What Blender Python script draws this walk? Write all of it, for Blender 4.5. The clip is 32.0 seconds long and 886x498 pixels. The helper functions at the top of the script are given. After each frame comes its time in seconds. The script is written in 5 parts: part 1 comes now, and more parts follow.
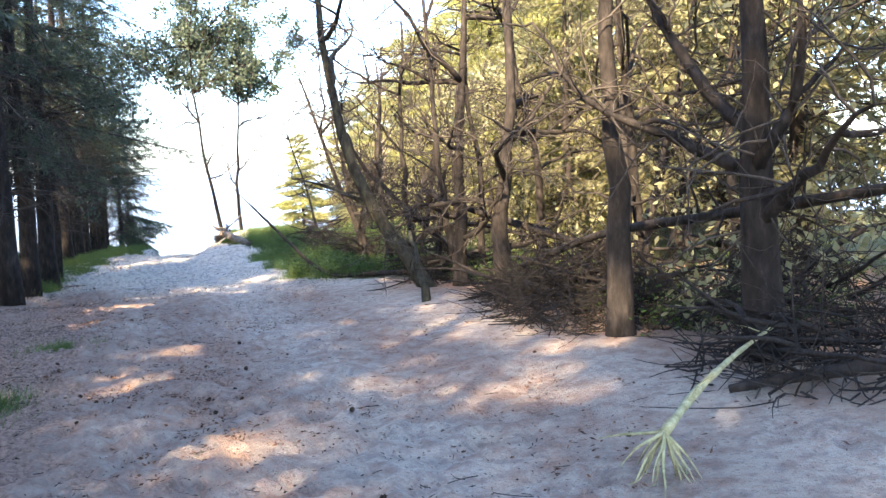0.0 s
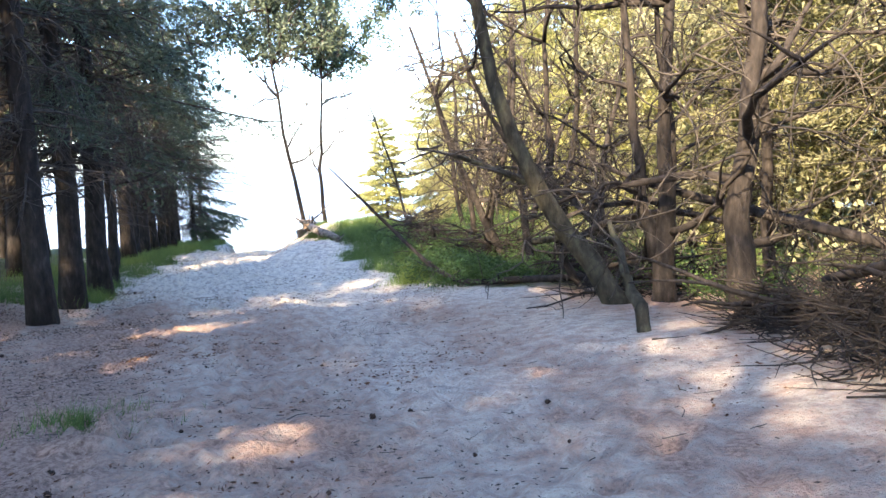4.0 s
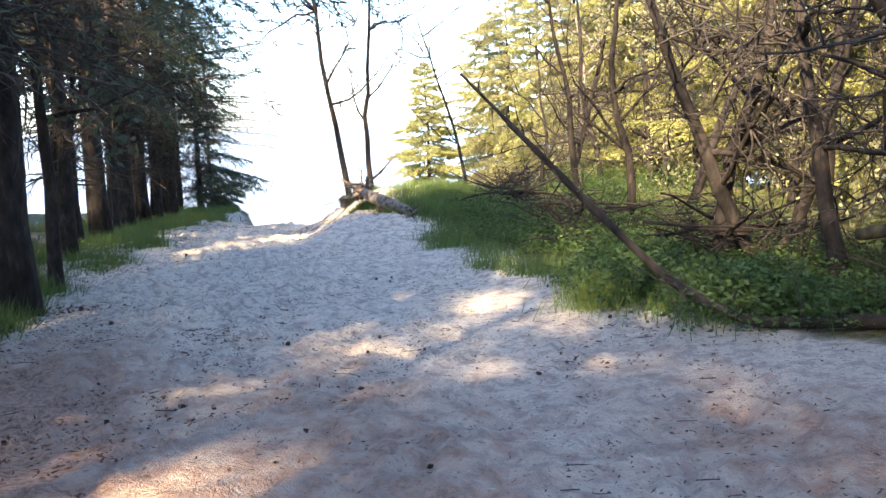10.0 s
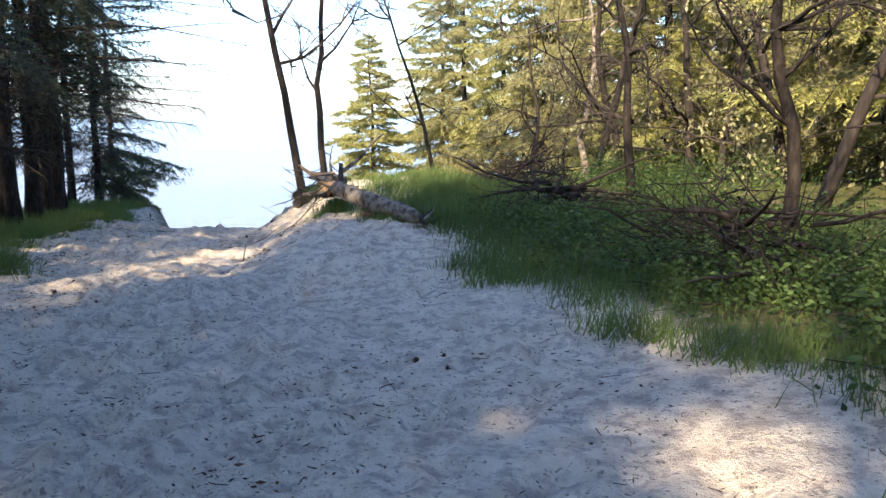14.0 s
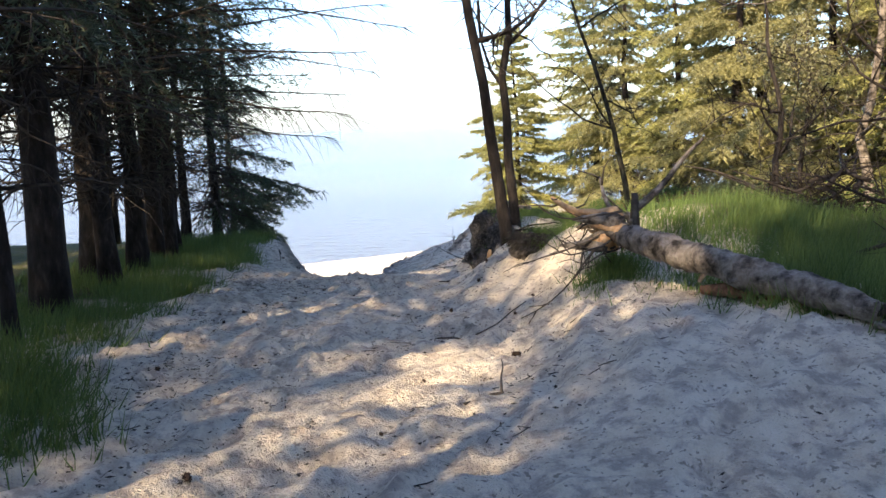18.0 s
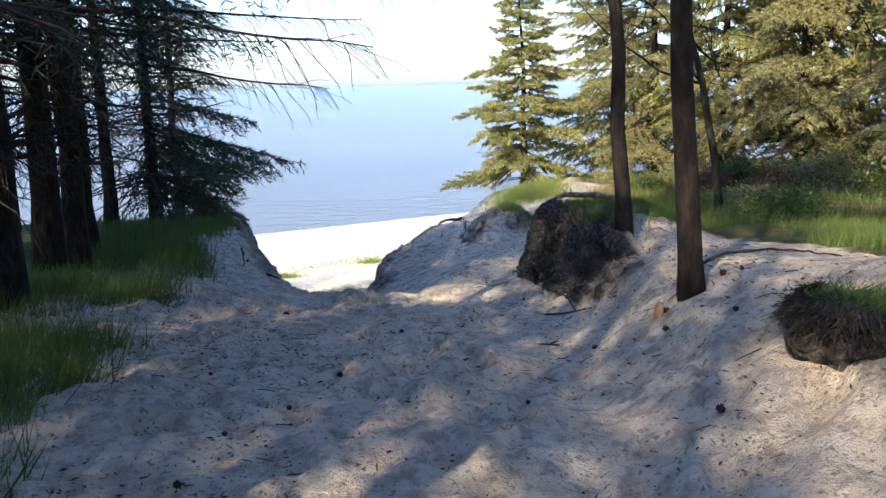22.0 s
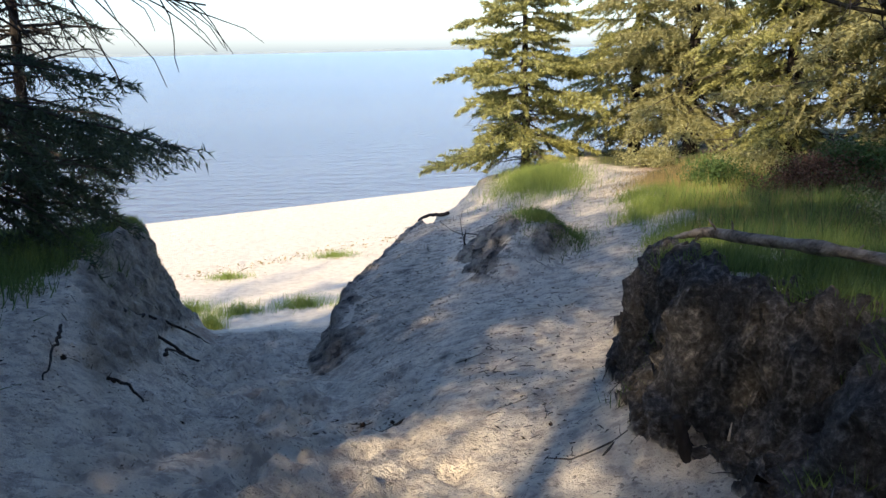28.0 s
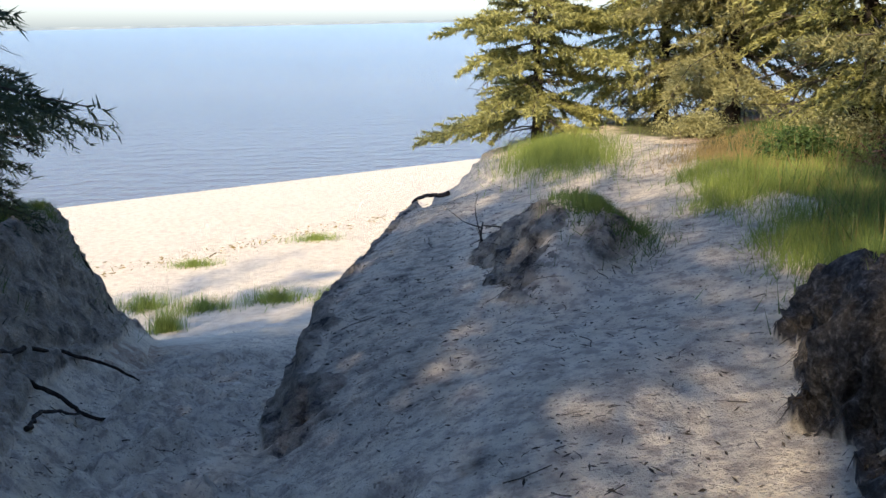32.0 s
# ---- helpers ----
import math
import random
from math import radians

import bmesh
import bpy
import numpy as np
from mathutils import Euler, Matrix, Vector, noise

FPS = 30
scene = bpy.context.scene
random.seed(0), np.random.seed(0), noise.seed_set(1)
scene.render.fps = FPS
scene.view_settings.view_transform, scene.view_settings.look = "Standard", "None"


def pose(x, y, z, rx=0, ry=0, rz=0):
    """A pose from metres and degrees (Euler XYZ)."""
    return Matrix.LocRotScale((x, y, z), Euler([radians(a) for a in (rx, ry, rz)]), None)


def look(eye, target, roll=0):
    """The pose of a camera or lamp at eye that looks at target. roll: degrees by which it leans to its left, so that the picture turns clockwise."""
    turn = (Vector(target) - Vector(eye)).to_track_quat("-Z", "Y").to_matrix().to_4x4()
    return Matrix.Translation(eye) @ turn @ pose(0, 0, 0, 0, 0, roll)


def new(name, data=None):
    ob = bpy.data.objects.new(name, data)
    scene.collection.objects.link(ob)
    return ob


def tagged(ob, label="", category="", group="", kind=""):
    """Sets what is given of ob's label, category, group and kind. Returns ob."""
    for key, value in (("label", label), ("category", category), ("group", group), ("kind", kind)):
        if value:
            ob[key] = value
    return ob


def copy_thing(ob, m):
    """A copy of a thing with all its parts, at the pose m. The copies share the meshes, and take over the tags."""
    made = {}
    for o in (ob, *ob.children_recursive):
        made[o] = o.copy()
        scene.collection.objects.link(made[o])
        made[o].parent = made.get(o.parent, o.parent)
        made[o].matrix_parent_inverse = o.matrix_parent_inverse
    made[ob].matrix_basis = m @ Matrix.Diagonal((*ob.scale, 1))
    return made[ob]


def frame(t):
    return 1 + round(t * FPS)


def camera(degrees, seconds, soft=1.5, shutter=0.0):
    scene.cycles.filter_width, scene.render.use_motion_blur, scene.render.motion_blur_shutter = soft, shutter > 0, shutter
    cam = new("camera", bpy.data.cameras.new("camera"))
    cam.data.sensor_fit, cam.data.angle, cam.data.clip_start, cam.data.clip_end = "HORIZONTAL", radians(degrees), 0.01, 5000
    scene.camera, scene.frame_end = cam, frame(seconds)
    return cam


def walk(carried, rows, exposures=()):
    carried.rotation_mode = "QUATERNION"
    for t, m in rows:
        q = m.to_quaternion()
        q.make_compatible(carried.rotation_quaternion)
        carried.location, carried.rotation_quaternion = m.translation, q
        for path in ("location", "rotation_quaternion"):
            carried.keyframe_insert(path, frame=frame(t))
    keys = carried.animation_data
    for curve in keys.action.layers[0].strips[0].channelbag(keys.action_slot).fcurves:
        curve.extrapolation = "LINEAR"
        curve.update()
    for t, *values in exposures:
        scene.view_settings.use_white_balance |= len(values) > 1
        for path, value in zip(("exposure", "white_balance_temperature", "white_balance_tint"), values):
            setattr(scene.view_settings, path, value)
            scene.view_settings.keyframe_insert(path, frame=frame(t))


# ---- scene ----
cam = camera(54.2, 32.0)
METRES, EYE, TILT, LEAN, TURN = 36.0, 1.5, -5.5, 1.55, 0.0
ROWS = [
    (0.0, 0.0, 0.0, 0.0, 0.0, 0.0, -0.0),
    (0.5, -0.0071, 0.0155, 0.0003, 1.95, -0.91, 0.11),
    (1.0, -0.0132, 0.0299, 0.0007, 2.04, -1.06, 0.65),
    (1.5, -0.0183, 0.0457, 0.0008, 2.05, -1.06, 0.71),
    (2.0, -0.0237, 0.0609, 0.0004, 1.66, -1.5, 0.61),
    (2.5, -0.0258, 0.0759, 0.0003, 0.25, -2.15, 0.4),
    (3.0, -0.0308, 0.0917, 0.001, 0.48, -1.46, -0.1),
    (3.5, -0.0347, 0.1061, 0.0023, 0.26, -0.59, 0.47),
    (4.0, -0.0412, 0.1243, 0.0022, 4.55, -0.48, 0.15),
    (4.5, -0.0465, 0.1396, 0.0022, 4.47, -3.0, 0.18),
    (6.5, -0.0696, 0.2026, 0.0035, 2.52, -2.25, -0.29),
    (7.0, -0.073, 0.2182, 0.0042, 0.94, -2.25, 0.44),
    (7.5, -0.079, 0.2358, 0.0047, 2.22, -2.35, -0.66),
    (8.0, -0.0841, 0.2521, 0.0058, 1.82, -2.57, 2.27),
    (8.5, -0.09, 0.269, 0.0065, 2.49, -2.59, -0.18),
    (9.0, -0.0973, 0.2841, 0.0074, 2.97, -2.49, -0.65),
    (9.5, -0.1021, 0.301, 0.007, 3.57, -2.64, -0.64),
    (10.0, -0.1085, 0.3182, 0.0069, 5.31, -2.77, -0.82),
    (10.5, -0.1126, 0.3359, 0.007, 2.88, -2.38, -0.91),
    (11.0, -0.1196, 0.3535, 0.0082, 3.27, -2.29, -1.42),
    (11.5, -0.1242, 0.369, 0.0097, 0.75, -1.26, -1.68),
    (12.0, -0.1283, 0.3865, 0.0102, 1.07, -1.87, -0.07),
    (12.5, -0.1338, 0.4028, 0.0102, 0.99, -2.58, -0.16),
    (13.0, -0.1392, 0.4213, 0.0097, -0.25, -3.03, 0.2),
    (13.5, -0.1475, 0.4375, 0.0103, 1.19, -1.29, 0.04),
    (14.0, -0.1533, 0.4547, 0.0105, -0.12, -3.31, -1.28),
    (14.5, -0.1619, 0.471, 0.0124, 4.7, -3.37, -0.77),
    (16.5, -0.1876, 0.5361, 0.0157, 4.33, -2.18, -1.04),
    (17.0, -0.1965, 0.5512, 0.0164, 7.26, -2.17, -1.89),
    (17.5, -0.2018, 0.5658, 0.0181, 7.17, -2.5, -1.13),
    (18.0, -0.206, 0.5815, 0.0196, 6.64, -2.84, 0.21),
    (18.5, -0.2118, 0.5978, 0.0208, 6.15, -3.27, 0.38),
    (19.0, -0.2153, 0.6149, 0.0215, 4.45, -3.26, -0.56),
    (19.5, -0.2215, 0.63, 0.0221, 5.89, -3.49, -1.44),
    (20.0, -0.2269, 0.6473, 0.0233, 4.41, -3.55, -1.08),
    (20.5, -0.2345, 0.6636, 0.0247, 6.58, -3.47, -1.11),
    (21.0, -0.2397, 0.6785, 0.0257, 6.16, -3.49, -0.6),
    (21.5, -0.2444, 0.6961, 0.0266, 3.96, -3.86, -0.73),
    (22.0, -0.2502, 0.7123, 0.0278, 3.74, -5.45, -0.63),
    (22.5, -0.252, 0.726, 0.0285, 3.37, -5.75, -0.44),
    (23.0, -0.2541, 0.7422, 0.0298, 3.55, -5.67, -0.5),
    (23.5, -0.2543, 0.7577, 0.0311, 1.4, -6.28, -0.07),
    (24.0, -0.2536, 0.7714, 0.0326, 1.46, -6.32, -0.13),
    (24.5, -0.2557, 0.7859, 0.0328, 1.63, -6.47, -0.71),
    (25.0, -0.2571, 0.7982, 0.0333, 1.77, -6.49, -0.82),
    (25.5, -0.2599, 0.8094, 0.0345, 6.86, -4.66, -2.68),
    (26.0, -0.262, 0.8224, 0.0343, 4.57, -4.79, -0.3),
    (26.5, -0.2627, 0.8347, 0.034, 2.64, -5.06, -0.49),
    (28.5, -0.2691, 0.8777, 0.0336, 1.54, -8.21, -0.39),
    (29.0, -0.2706, 0.8874, 0.0327, 1.59, -8.35, -0.26),
    (29.5, -0.2733, 0.8974, 0.0325, 2.1, -8.36, -0.47),
    (30.0, -0.2756, 0.907, 0.0319, 2.24, -8.83, -0.45),
    (30.5, -0.2757, 0.9183, 0.0315, 2.57, -8.93, -0.71),
    (31.0, -0.2767, 0.9297, 0.0296, 2.07, -9.21, -0.59),
    (31.5, -0.2757, 0.9398, 0.0299, 0.96, -9.01, -0.36),
    (32.0, -0.2758, 0.9512, 0.0293, 0.78, -9.28, -0.54),
]
EXPOSURES = [(0.0, 3.75, 6500, 18), (4.0, 3.8, 6400, 18), (7.0, 3.75, 6500, 18), (10.0, 3.5, 6650, 19), (14.0, 2.8, 6250, 19), (17.0, 2.55, 6600, 19), (19.0, 2.35, 6450, 19), (20.0, 2.2, 6250, 19), (22.0, 2.12, 5950, 18), (24.0, 2.05, 6050, 18), (26.0, 1.86, 6150, 17), (28.0, 1.92, 6250, 17), (30.0, 1.95, 6300, 17), (32.0, 1.85, 6300, 17)]
walk(cam, [(t, pose(0, 0, EYE, TILT, LEAN, TURN) @ pose(METRES * x, METRES * y, METRES * z, 90 + pitch, roll, yaw)) for t, x, y, z, yaw, pitch, roll in ROWS], EXPOSURES)

# ---------------------------------------------------------------- light
SUN_FROM = (-0.38, -0.92, 0.72)  # the way towards the sun: behind and to the left, fairly low
world = bpy.data.worlds.new("sky")
scene.world = world
world.use_nodes = True
sky = world.node_tree.nodes.new("ShaderNodeTexSky")
sky.sky_type, sky.sun_disc = "NISHITA", False
sky.sun_elevation = math.atan2(SUN_FROM[2], math.hypot(SUN_FROM[0], SUN_FROM[1]))
sky.sun_rotation = math.atan2(SUN_FROM[0], SUN_FROM[1])
sky.dust_density, sky.air_density, sky.ozone_density = 1.1, 1.1, 6.0
back = world.node_tree.nodes["Background"]
back.inputs["Strength"].default_value = 0.085
world.node_tree.links.new(sky.outputs[0], back.inputs[0])
sun = new("sun", bpy.data.lights.new("sun", "SUN"))
sun.data.energy, sun.data.angle, sun.data.color = 2.7, radians(0.9), (1.0, 0.81, 0.53)
sun.matrix_world = look(SUN_FROM, (0, 0, 0))


# ---------------------------------------------------------------- materials
def ramp(nodes, stops):
    r = nodes.new("ShaderNodeValToRGB")
    els = r.color_ramp.elements
    els[0].position, els[0].color = stops[0][0], (*stops[0][1], 1)
    els[1].position, els[1].color = stops[-1][0], (*stops[-1][1], 1)
    for p, c in stops[1:-1]:
        e = els.new(p)
        e.color = (*c, 1)
    return r


def noise_node(nt, scale, detail=6.0, rough=0.6, stretch=(1, 1, 1), space="Object"):
    tc, mp, n = nt.nodes.new("ShaderNodeTexCoord"), nt.nodes.new("ShaderNodeMapping"), nt.nodes.new("ShaderNodeTexNoise")
    mp.inputs["Scale"].default_value = stretch
    n.inputs["Scale"].default_value, n.inputs["Detail"].default_value, n.inputs["Roughness"].default_value = scale, detail, rough
    nt.links.new(tc.outputs[space], mp.inputs[0])
    nt.links.new(mp.outputs[0], n.inputs["Vector"])
    return n


def mix(nt, a, b, fac, kind="MIX"):
    m = nt.nodes.new("ShaderNodeMix")
    m.data_type, m.blend_type = "RGBA", kind
    for value, slot in ((fac, m.inputs[0]), (a, m.inputs[6]), (b, m.inputs[7])):
        if isinstance(value, bpy.types.NodeSocket):
            nt.links.new(value, slot)
        else:
            slot.default_value = value if isinstance(value, (int, float)) else (*value, 1)
    return m.outputs[2]


def material(name, rough=0.9, spec=0.2):
    m = bpy.data.materials.new(name)
    m.use_nodes = True
    bsdf = m.node_tree.nodes["Principled BSDF"]
    bsdf.inputs["Roughness"].default_value, bsdf.inputs["Specular IOR Level"].default_value = rough, spec
    return m, m.node_tree, bsdf


def bump(nt, bsdf, socket, strength, distance):
    b = nt.nodes.new("ShaderNodeBump")
    b.inputs["Strength"].default_value, b.inputs["Distance"].default_value = strength, distance
    nt.links.new(socket, b.inputs["Height"])
    nt.links.new(b.outputs[0], bsdf.inputs["Normal"])


def grainy(name, stops, scale=8.0, rough=0.9, relief=0.4, depth=0.02, stretch=(1, 1, 1), vary=0.0, fine=60.0, spec=0.2):
    """A material whose colour runs over the stops by a two-scale noise, with relief."""
    m, nt, bsdf = material(name, rough, spec)
    n1, n2 = noise_node(nt, scale, stretch=stretch), noise_node(nt, fine, 3, stretch=stretch)
    r = ramp(nt.nodes, stops)
    nt.links.new(n1.outputs[0], r.inputs[0])
    col = mix(nt, r.outputs[0], n2.outputs[0], 0.35, "OVERLAY")
    if vary:
        info, hsv, mr = nt.nodes.new("ShaderNodeNewGeometry"), nt.nodes.new("ShaderNodeHueSaturation"), nt.nodes.new("ShaderNodeMapRange")
        mr.inputs[3].default_value, mr.inputs[4].default_value = 1 - vary, 1 + vary
        nt.links.new(info.outputs["Random Per Island"], mr.inputs[0])
        nt.links.new(mr.outputs[0], hsv.inputs["Value"])
        nt.links.new(col, hsv.inputs["Color"])
        col = hsv.outputs[0]
    nt.links.new(col, bsdf.inputs["Base Color"])
    if relief:
        bump(nt, bsdf, mix(nt, n1.outputs[0], n2.outputs[0], 0.4), relief, depth)
    return m


def leafy(name, dark, light, through_light=0.35, rough=0.6, patch=1.2):
    """Foliage: colour varies blade by blade and in patches; some light passes through."""
    m, nt, bsdf = material(name, rough, 0.3)
    geo = nt.nodes.new("ShaderNodeNewGeometry")
    n = noise_node(nt, patch, 3)
    add = nt.nodes.new("ShaderNodeMath")
    add.operation = "MULTIPLY_ADD"
    add.inputs[1].default_value, add.inputs[2].default_value = 0.55, -0.02
    nt.links.new(geo.outputs["Random Per Island"], add.inputs[0])
    add2 = nt.nodes.new("ShaderNodeMath")
    add2.operation = "MULTIPLY_ADD"
    add2.inputs[1].default_value = 0.75
    nt.links.new(n.outputs[0], add2.inputs[0])
    nt.links.new(add.outputs[0], add2.inputs[2])
    r = ramp(nt.nodes, [(0.2, dark), (0.85, light)])
    nt.links.new(add2.outputs[0], r.inputs[0])
    nt.links.new(r.outputs[0], bsdf.inputs["Base Color"])
    trans, mixer = nt.nodes.new("ShaderNodeBsdfTranslucent"), nt.nodes.new("ShaderNodeMixShader")
    nt.links.new(r.outputs[0], trans.inputs[0])
    mixer.inputs[0].default_value = through_light
    nt.links.new(bsdf.outputs[0], mixer.inputs[1])
    nt.links.new(trans.outputs[0], mixer.inputs[2])
    nt.links.new(mixer.outputs[0], nt.nodes["Material Output"].inputs[0])
    return m


def ground_material():
    m, nt, bsdf = material("sandy_ground", 0.95, 0.15)
    attr = {}
    for key in ("litter", "turf", "earth", "trod"):
        a = nt.nodes.new("ShaderNodeAttribute")
        a.attribute_name = key
        attr[key] = a.outputs["Fac"]
    big, mid, fine, speck = noise_node(nt, 0.7, 4), noise_node(nt, 5, 6), noise_node(nt, 90, 3), noise_node(nt, 26, 4, 0.7)
    sand = ramp(nt.nodes, [(0.3, (0.56, 0.49, 0.37)), (0.5, (0.70, 0.63, 0.49)), (0.7, (0.78, 0.71, 0.57))])
    nt.links.new(mid.outputs[0], sand.inputs[0])
    col = mix(nt, sand.outputs[0], fine.outputs[0], 0.25, "OVERLAY")

    def masked(col, key, colour, sharp, noise_socket):
        s = nt.nodes.new("ShaderNodeMath")
        s.operation = "ADD"
        nt.links.new(attr[key], s.inputs[0])
        nt.links.new(noise_socket, s.inputs[1])
        mr = nt.nodes.new("ShaderNodeMapRange")
        mr.inputs[1].default_value, mr.inputs[2].default_value = 1.0 - sharp, 1.0 + sharp
        nt.links.new(s.outputs[0], mr.inputs[0])
        return mix(nt, col, colour, mr.outputs[0])

    # dark debris specks, then the shade of trodden hollows put into the colour
    bits, hollow_shade = noise_node(nt, 34, 2, 0.5), noise_node(nt, 9, 4, 0.62)
    for src, lo, hi, dark, most in ((bits, 0.60, 0.68, (0.14, 0.115, 0.092), 0.7), (hollow_shade, 0.47, 0.63, (0.33, 0.28, 0.24), 0.74)):
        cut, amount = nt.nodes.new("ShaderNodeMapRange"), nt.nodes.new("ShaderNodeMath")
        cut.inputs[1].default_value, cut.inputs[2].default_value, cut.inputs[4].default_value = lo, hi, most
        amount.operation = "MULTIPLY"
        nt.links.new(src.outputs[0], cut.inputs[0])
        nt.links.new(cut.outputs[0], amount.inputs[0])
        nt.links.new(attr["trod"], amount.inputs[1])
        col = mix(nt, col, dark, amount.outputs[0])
    needle = ramp(nt.nodes, [(0.32, (0.16, 0.098, 0.07)), (0.6, (0.44, 0.30, 0.215))])
    nt.links.new(speck.outputs[0], needle.inputs[0])
    col = masked(col, "litter", needle.outputs[0], 0.14, mix(nt, mid.outputs[0], speck.outputs[0], 0.4))
    turf = ramp(nt.nodes, [(0.35, (0.045, 0.05, 0.02)), (0.65, (0.12, 0.13, 0.045))])
    nt.links.new(mid.outputs[0], turf.inputs[0])
    col = masked(col, "turf", turf.outputs[0], 0.2, mid.outputs[0])
    earth = ramp(nt.nodes, [(0.34, (0.028, 0.026, 0.024)), (0.52, (0.07, 0.067, 0.064)), (0.7, (0.2, 0.192, 0.18))])
    nt.links.new(speck.outputs[0], earth.inputs[0])
    col = masked(col, "earth", earth.outputs[0], 0.2, mid.outputs[0])
    nt.links.new(col, bsdf.inputs["Base Color"])
    h = mix(nt, mix(nt, mid.outputs[0], speck.outputs[0], 0.45), fine.outputs[0], 0.15)
    bump(nt, bsdf, h, 1.0, 0.14)
    return m


def water_material():
    m, nt, bsdf = material("sea_water", 0.18, 0.3)
    n1, n2 = noise_node(nt, 0.55, 5, 0.6, (1, 1.9, 1)), noise_node(nt, 0.012, 4, 0.6, (0.6, 2.2, 1))
    r = ramp(nt.nodes, [(0.3, (0.075, 0.08, 0.10)), (0.7, (0.115, 0.115, 0.125))])
    nt.links.new(n2.outputs[0], r.inputs[0])
    nt.links.new(r.outputs[0], bsdf.inputs["Base Color"])
    bump(nt, bsdf, n1.outputs[0], 0.7, 0.45)
    return m


M_GROUND, M_WATER = ground_material(), water_material()
M_BARK = grainy("conifer_bark", [(0.3, (0.012, 0.010, 0.009)), (0.55, (0.031, 0.026, 0.022)), (0.75, (0.066, 0.056, 0.047))], 14, 0.95, 0.8, 0.02, (1, 1, 0.35))
M_PALEBARK = grainy("grey_mossy_bark", [(0.32, (0.015, 0.0135, 0.01)), (0.5, (0.042, 0.038, 0.026)), (0.75, (0.095, 0.088, 0.05))], 12, 0.95, 0.7, 0.015, (1, 1, 0.4))
M_DEAD = grainy("dead_branch_wood", [(0.3, (0.028, 0.024, 0.02)), (0.6, (0.07, 0.06, 0.048)), (0.8, (0.13, 0.112, 0.09))], 18, 0.95, 0.5, 0.008, vary=0.35)
M_LOG = grainy("weathered_log", [(0.34, (0.03, 0.026, 0.021)), (0.44, (0.11, 0.095, 0.077)), (0.54, (0.20, 0.175, 0.145)), (0.75, (0.32, 0.29, 0.245))], 11, 0.9, 1.0, 0.04, (1, 1, 1))
M_SPLINTER = grainy("fresh_split_wood", [(0.3, (0.25, 0.145, 0.07)), (0.6, (0.46, 0.30, 0.16)), (0.8, (0.56, 0.42, 0.26))], 20, 0.8, 0.5, 0.01)
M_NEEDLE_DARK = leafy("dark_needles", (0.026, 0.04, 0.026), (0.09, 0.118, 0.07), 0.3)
# needles standing in shade: the dimness is put into this darker green
M_NEEDLE_SHADED = leafy("shaded_spruce_needles", (0.02, 0.036, 0.022), (0.075, 0.11, 0.055), 0.35)
# needles in the sun: light in the bright end, inner shade in the dark
M_NEEDLE_SUNLIT = leafy("sunlit_spruce_needles", (0.045, 0.065, 0.024), (0.46, 0.46, 0.17), 0.45, patch=0.7)
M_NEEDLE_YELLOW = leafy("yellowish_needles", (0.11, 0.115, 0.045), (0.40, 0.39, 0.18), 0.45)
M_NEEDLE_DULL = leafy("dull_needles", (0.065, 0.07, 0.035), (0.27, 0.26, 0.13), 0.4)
M_LEAF = leafy("broad_leaves", (0.022, 0.045, 0.014), (0.095, 0.16, 0.042), 0.42)
M_LEAFBRIGHT = leafy("sunny_leaves", (0.105, 0.115, 0.05), (0.39, 0.385, 0.21), 0.5)
M_GRASS = leafy("grass", (0.035, 0.07, 0.02), (0.14, 0.21, 0.055), 0.4, patch=0.8)
M_DRYGRASS = leafy("dry_grass", (0.14, 0.115, 0.038), (0.40, 0.30, 0.125), 0.4, patch=0.8)
M_EARTH = grainy("dark_rooty_earth", [(0.34, (0.024, 0.021, 0.019)), (0.48, (0.065, 0.058, 0.051)), (0.6, (0.12, 0.107, 0.093)), (0.76, (0.26, 0.235, 0.20))], 19, 1.0, 1.0, 0.12, (1, 1, 0.6), fine=70)
M_FRESH = grainy("fresh_stripped_wood", [(0.3, (0.22, 0.20, 0.08)), (0.7, (0.52, 0.48, 0.27))], 18, 0.7, 0.4, 0.006)
M_LITTER = grainy("brown_leaf_bits", [(0.3, (0.06, 0.032, 0.02)), (0.7, (0.20, 0.105, 0.06))], 30, 0.9, 0, vary=0.5)
M_SUNGRASS = leafy("fresh_grass", (0.06, 0.11, 0.022), (0.30, 0.37, 0.09), 0.45, patch=0.9)
M_CONE = grainy("pine_cone", [(0.3, (0.02, 0.014, 0.01)), (0.7, (0.07, 0.045, 0.03))], 60, 0.9, 0.5, 0.003)
# distance haze is mixed into this blue-grey
M_HAZY_LAND = grainy("hazy_far_land", [(0.3, (0.16, 0.21, 0.24)), (0.7, (0.24, 0.29, 0.31))], 0.01, 1.0, 0)

# ---------------------------------------------------------------- terrain
def lerp_table(v, table):
    return np.interp(v, [a for a, _ in table], [b for _, b in table])


def smooth(a, b, v):
    k = np.clip((np.asarray(v, float) - a) / (b - a), 0, 1)
    return k * k * (3 - 2 * k)


def soft_min(a, b, k):
    w = np.clip(0.5 + 0.5 * (b - a) / k, 0, 1)
    return b * (1 - w) + a * w - k * w * (1 - w)


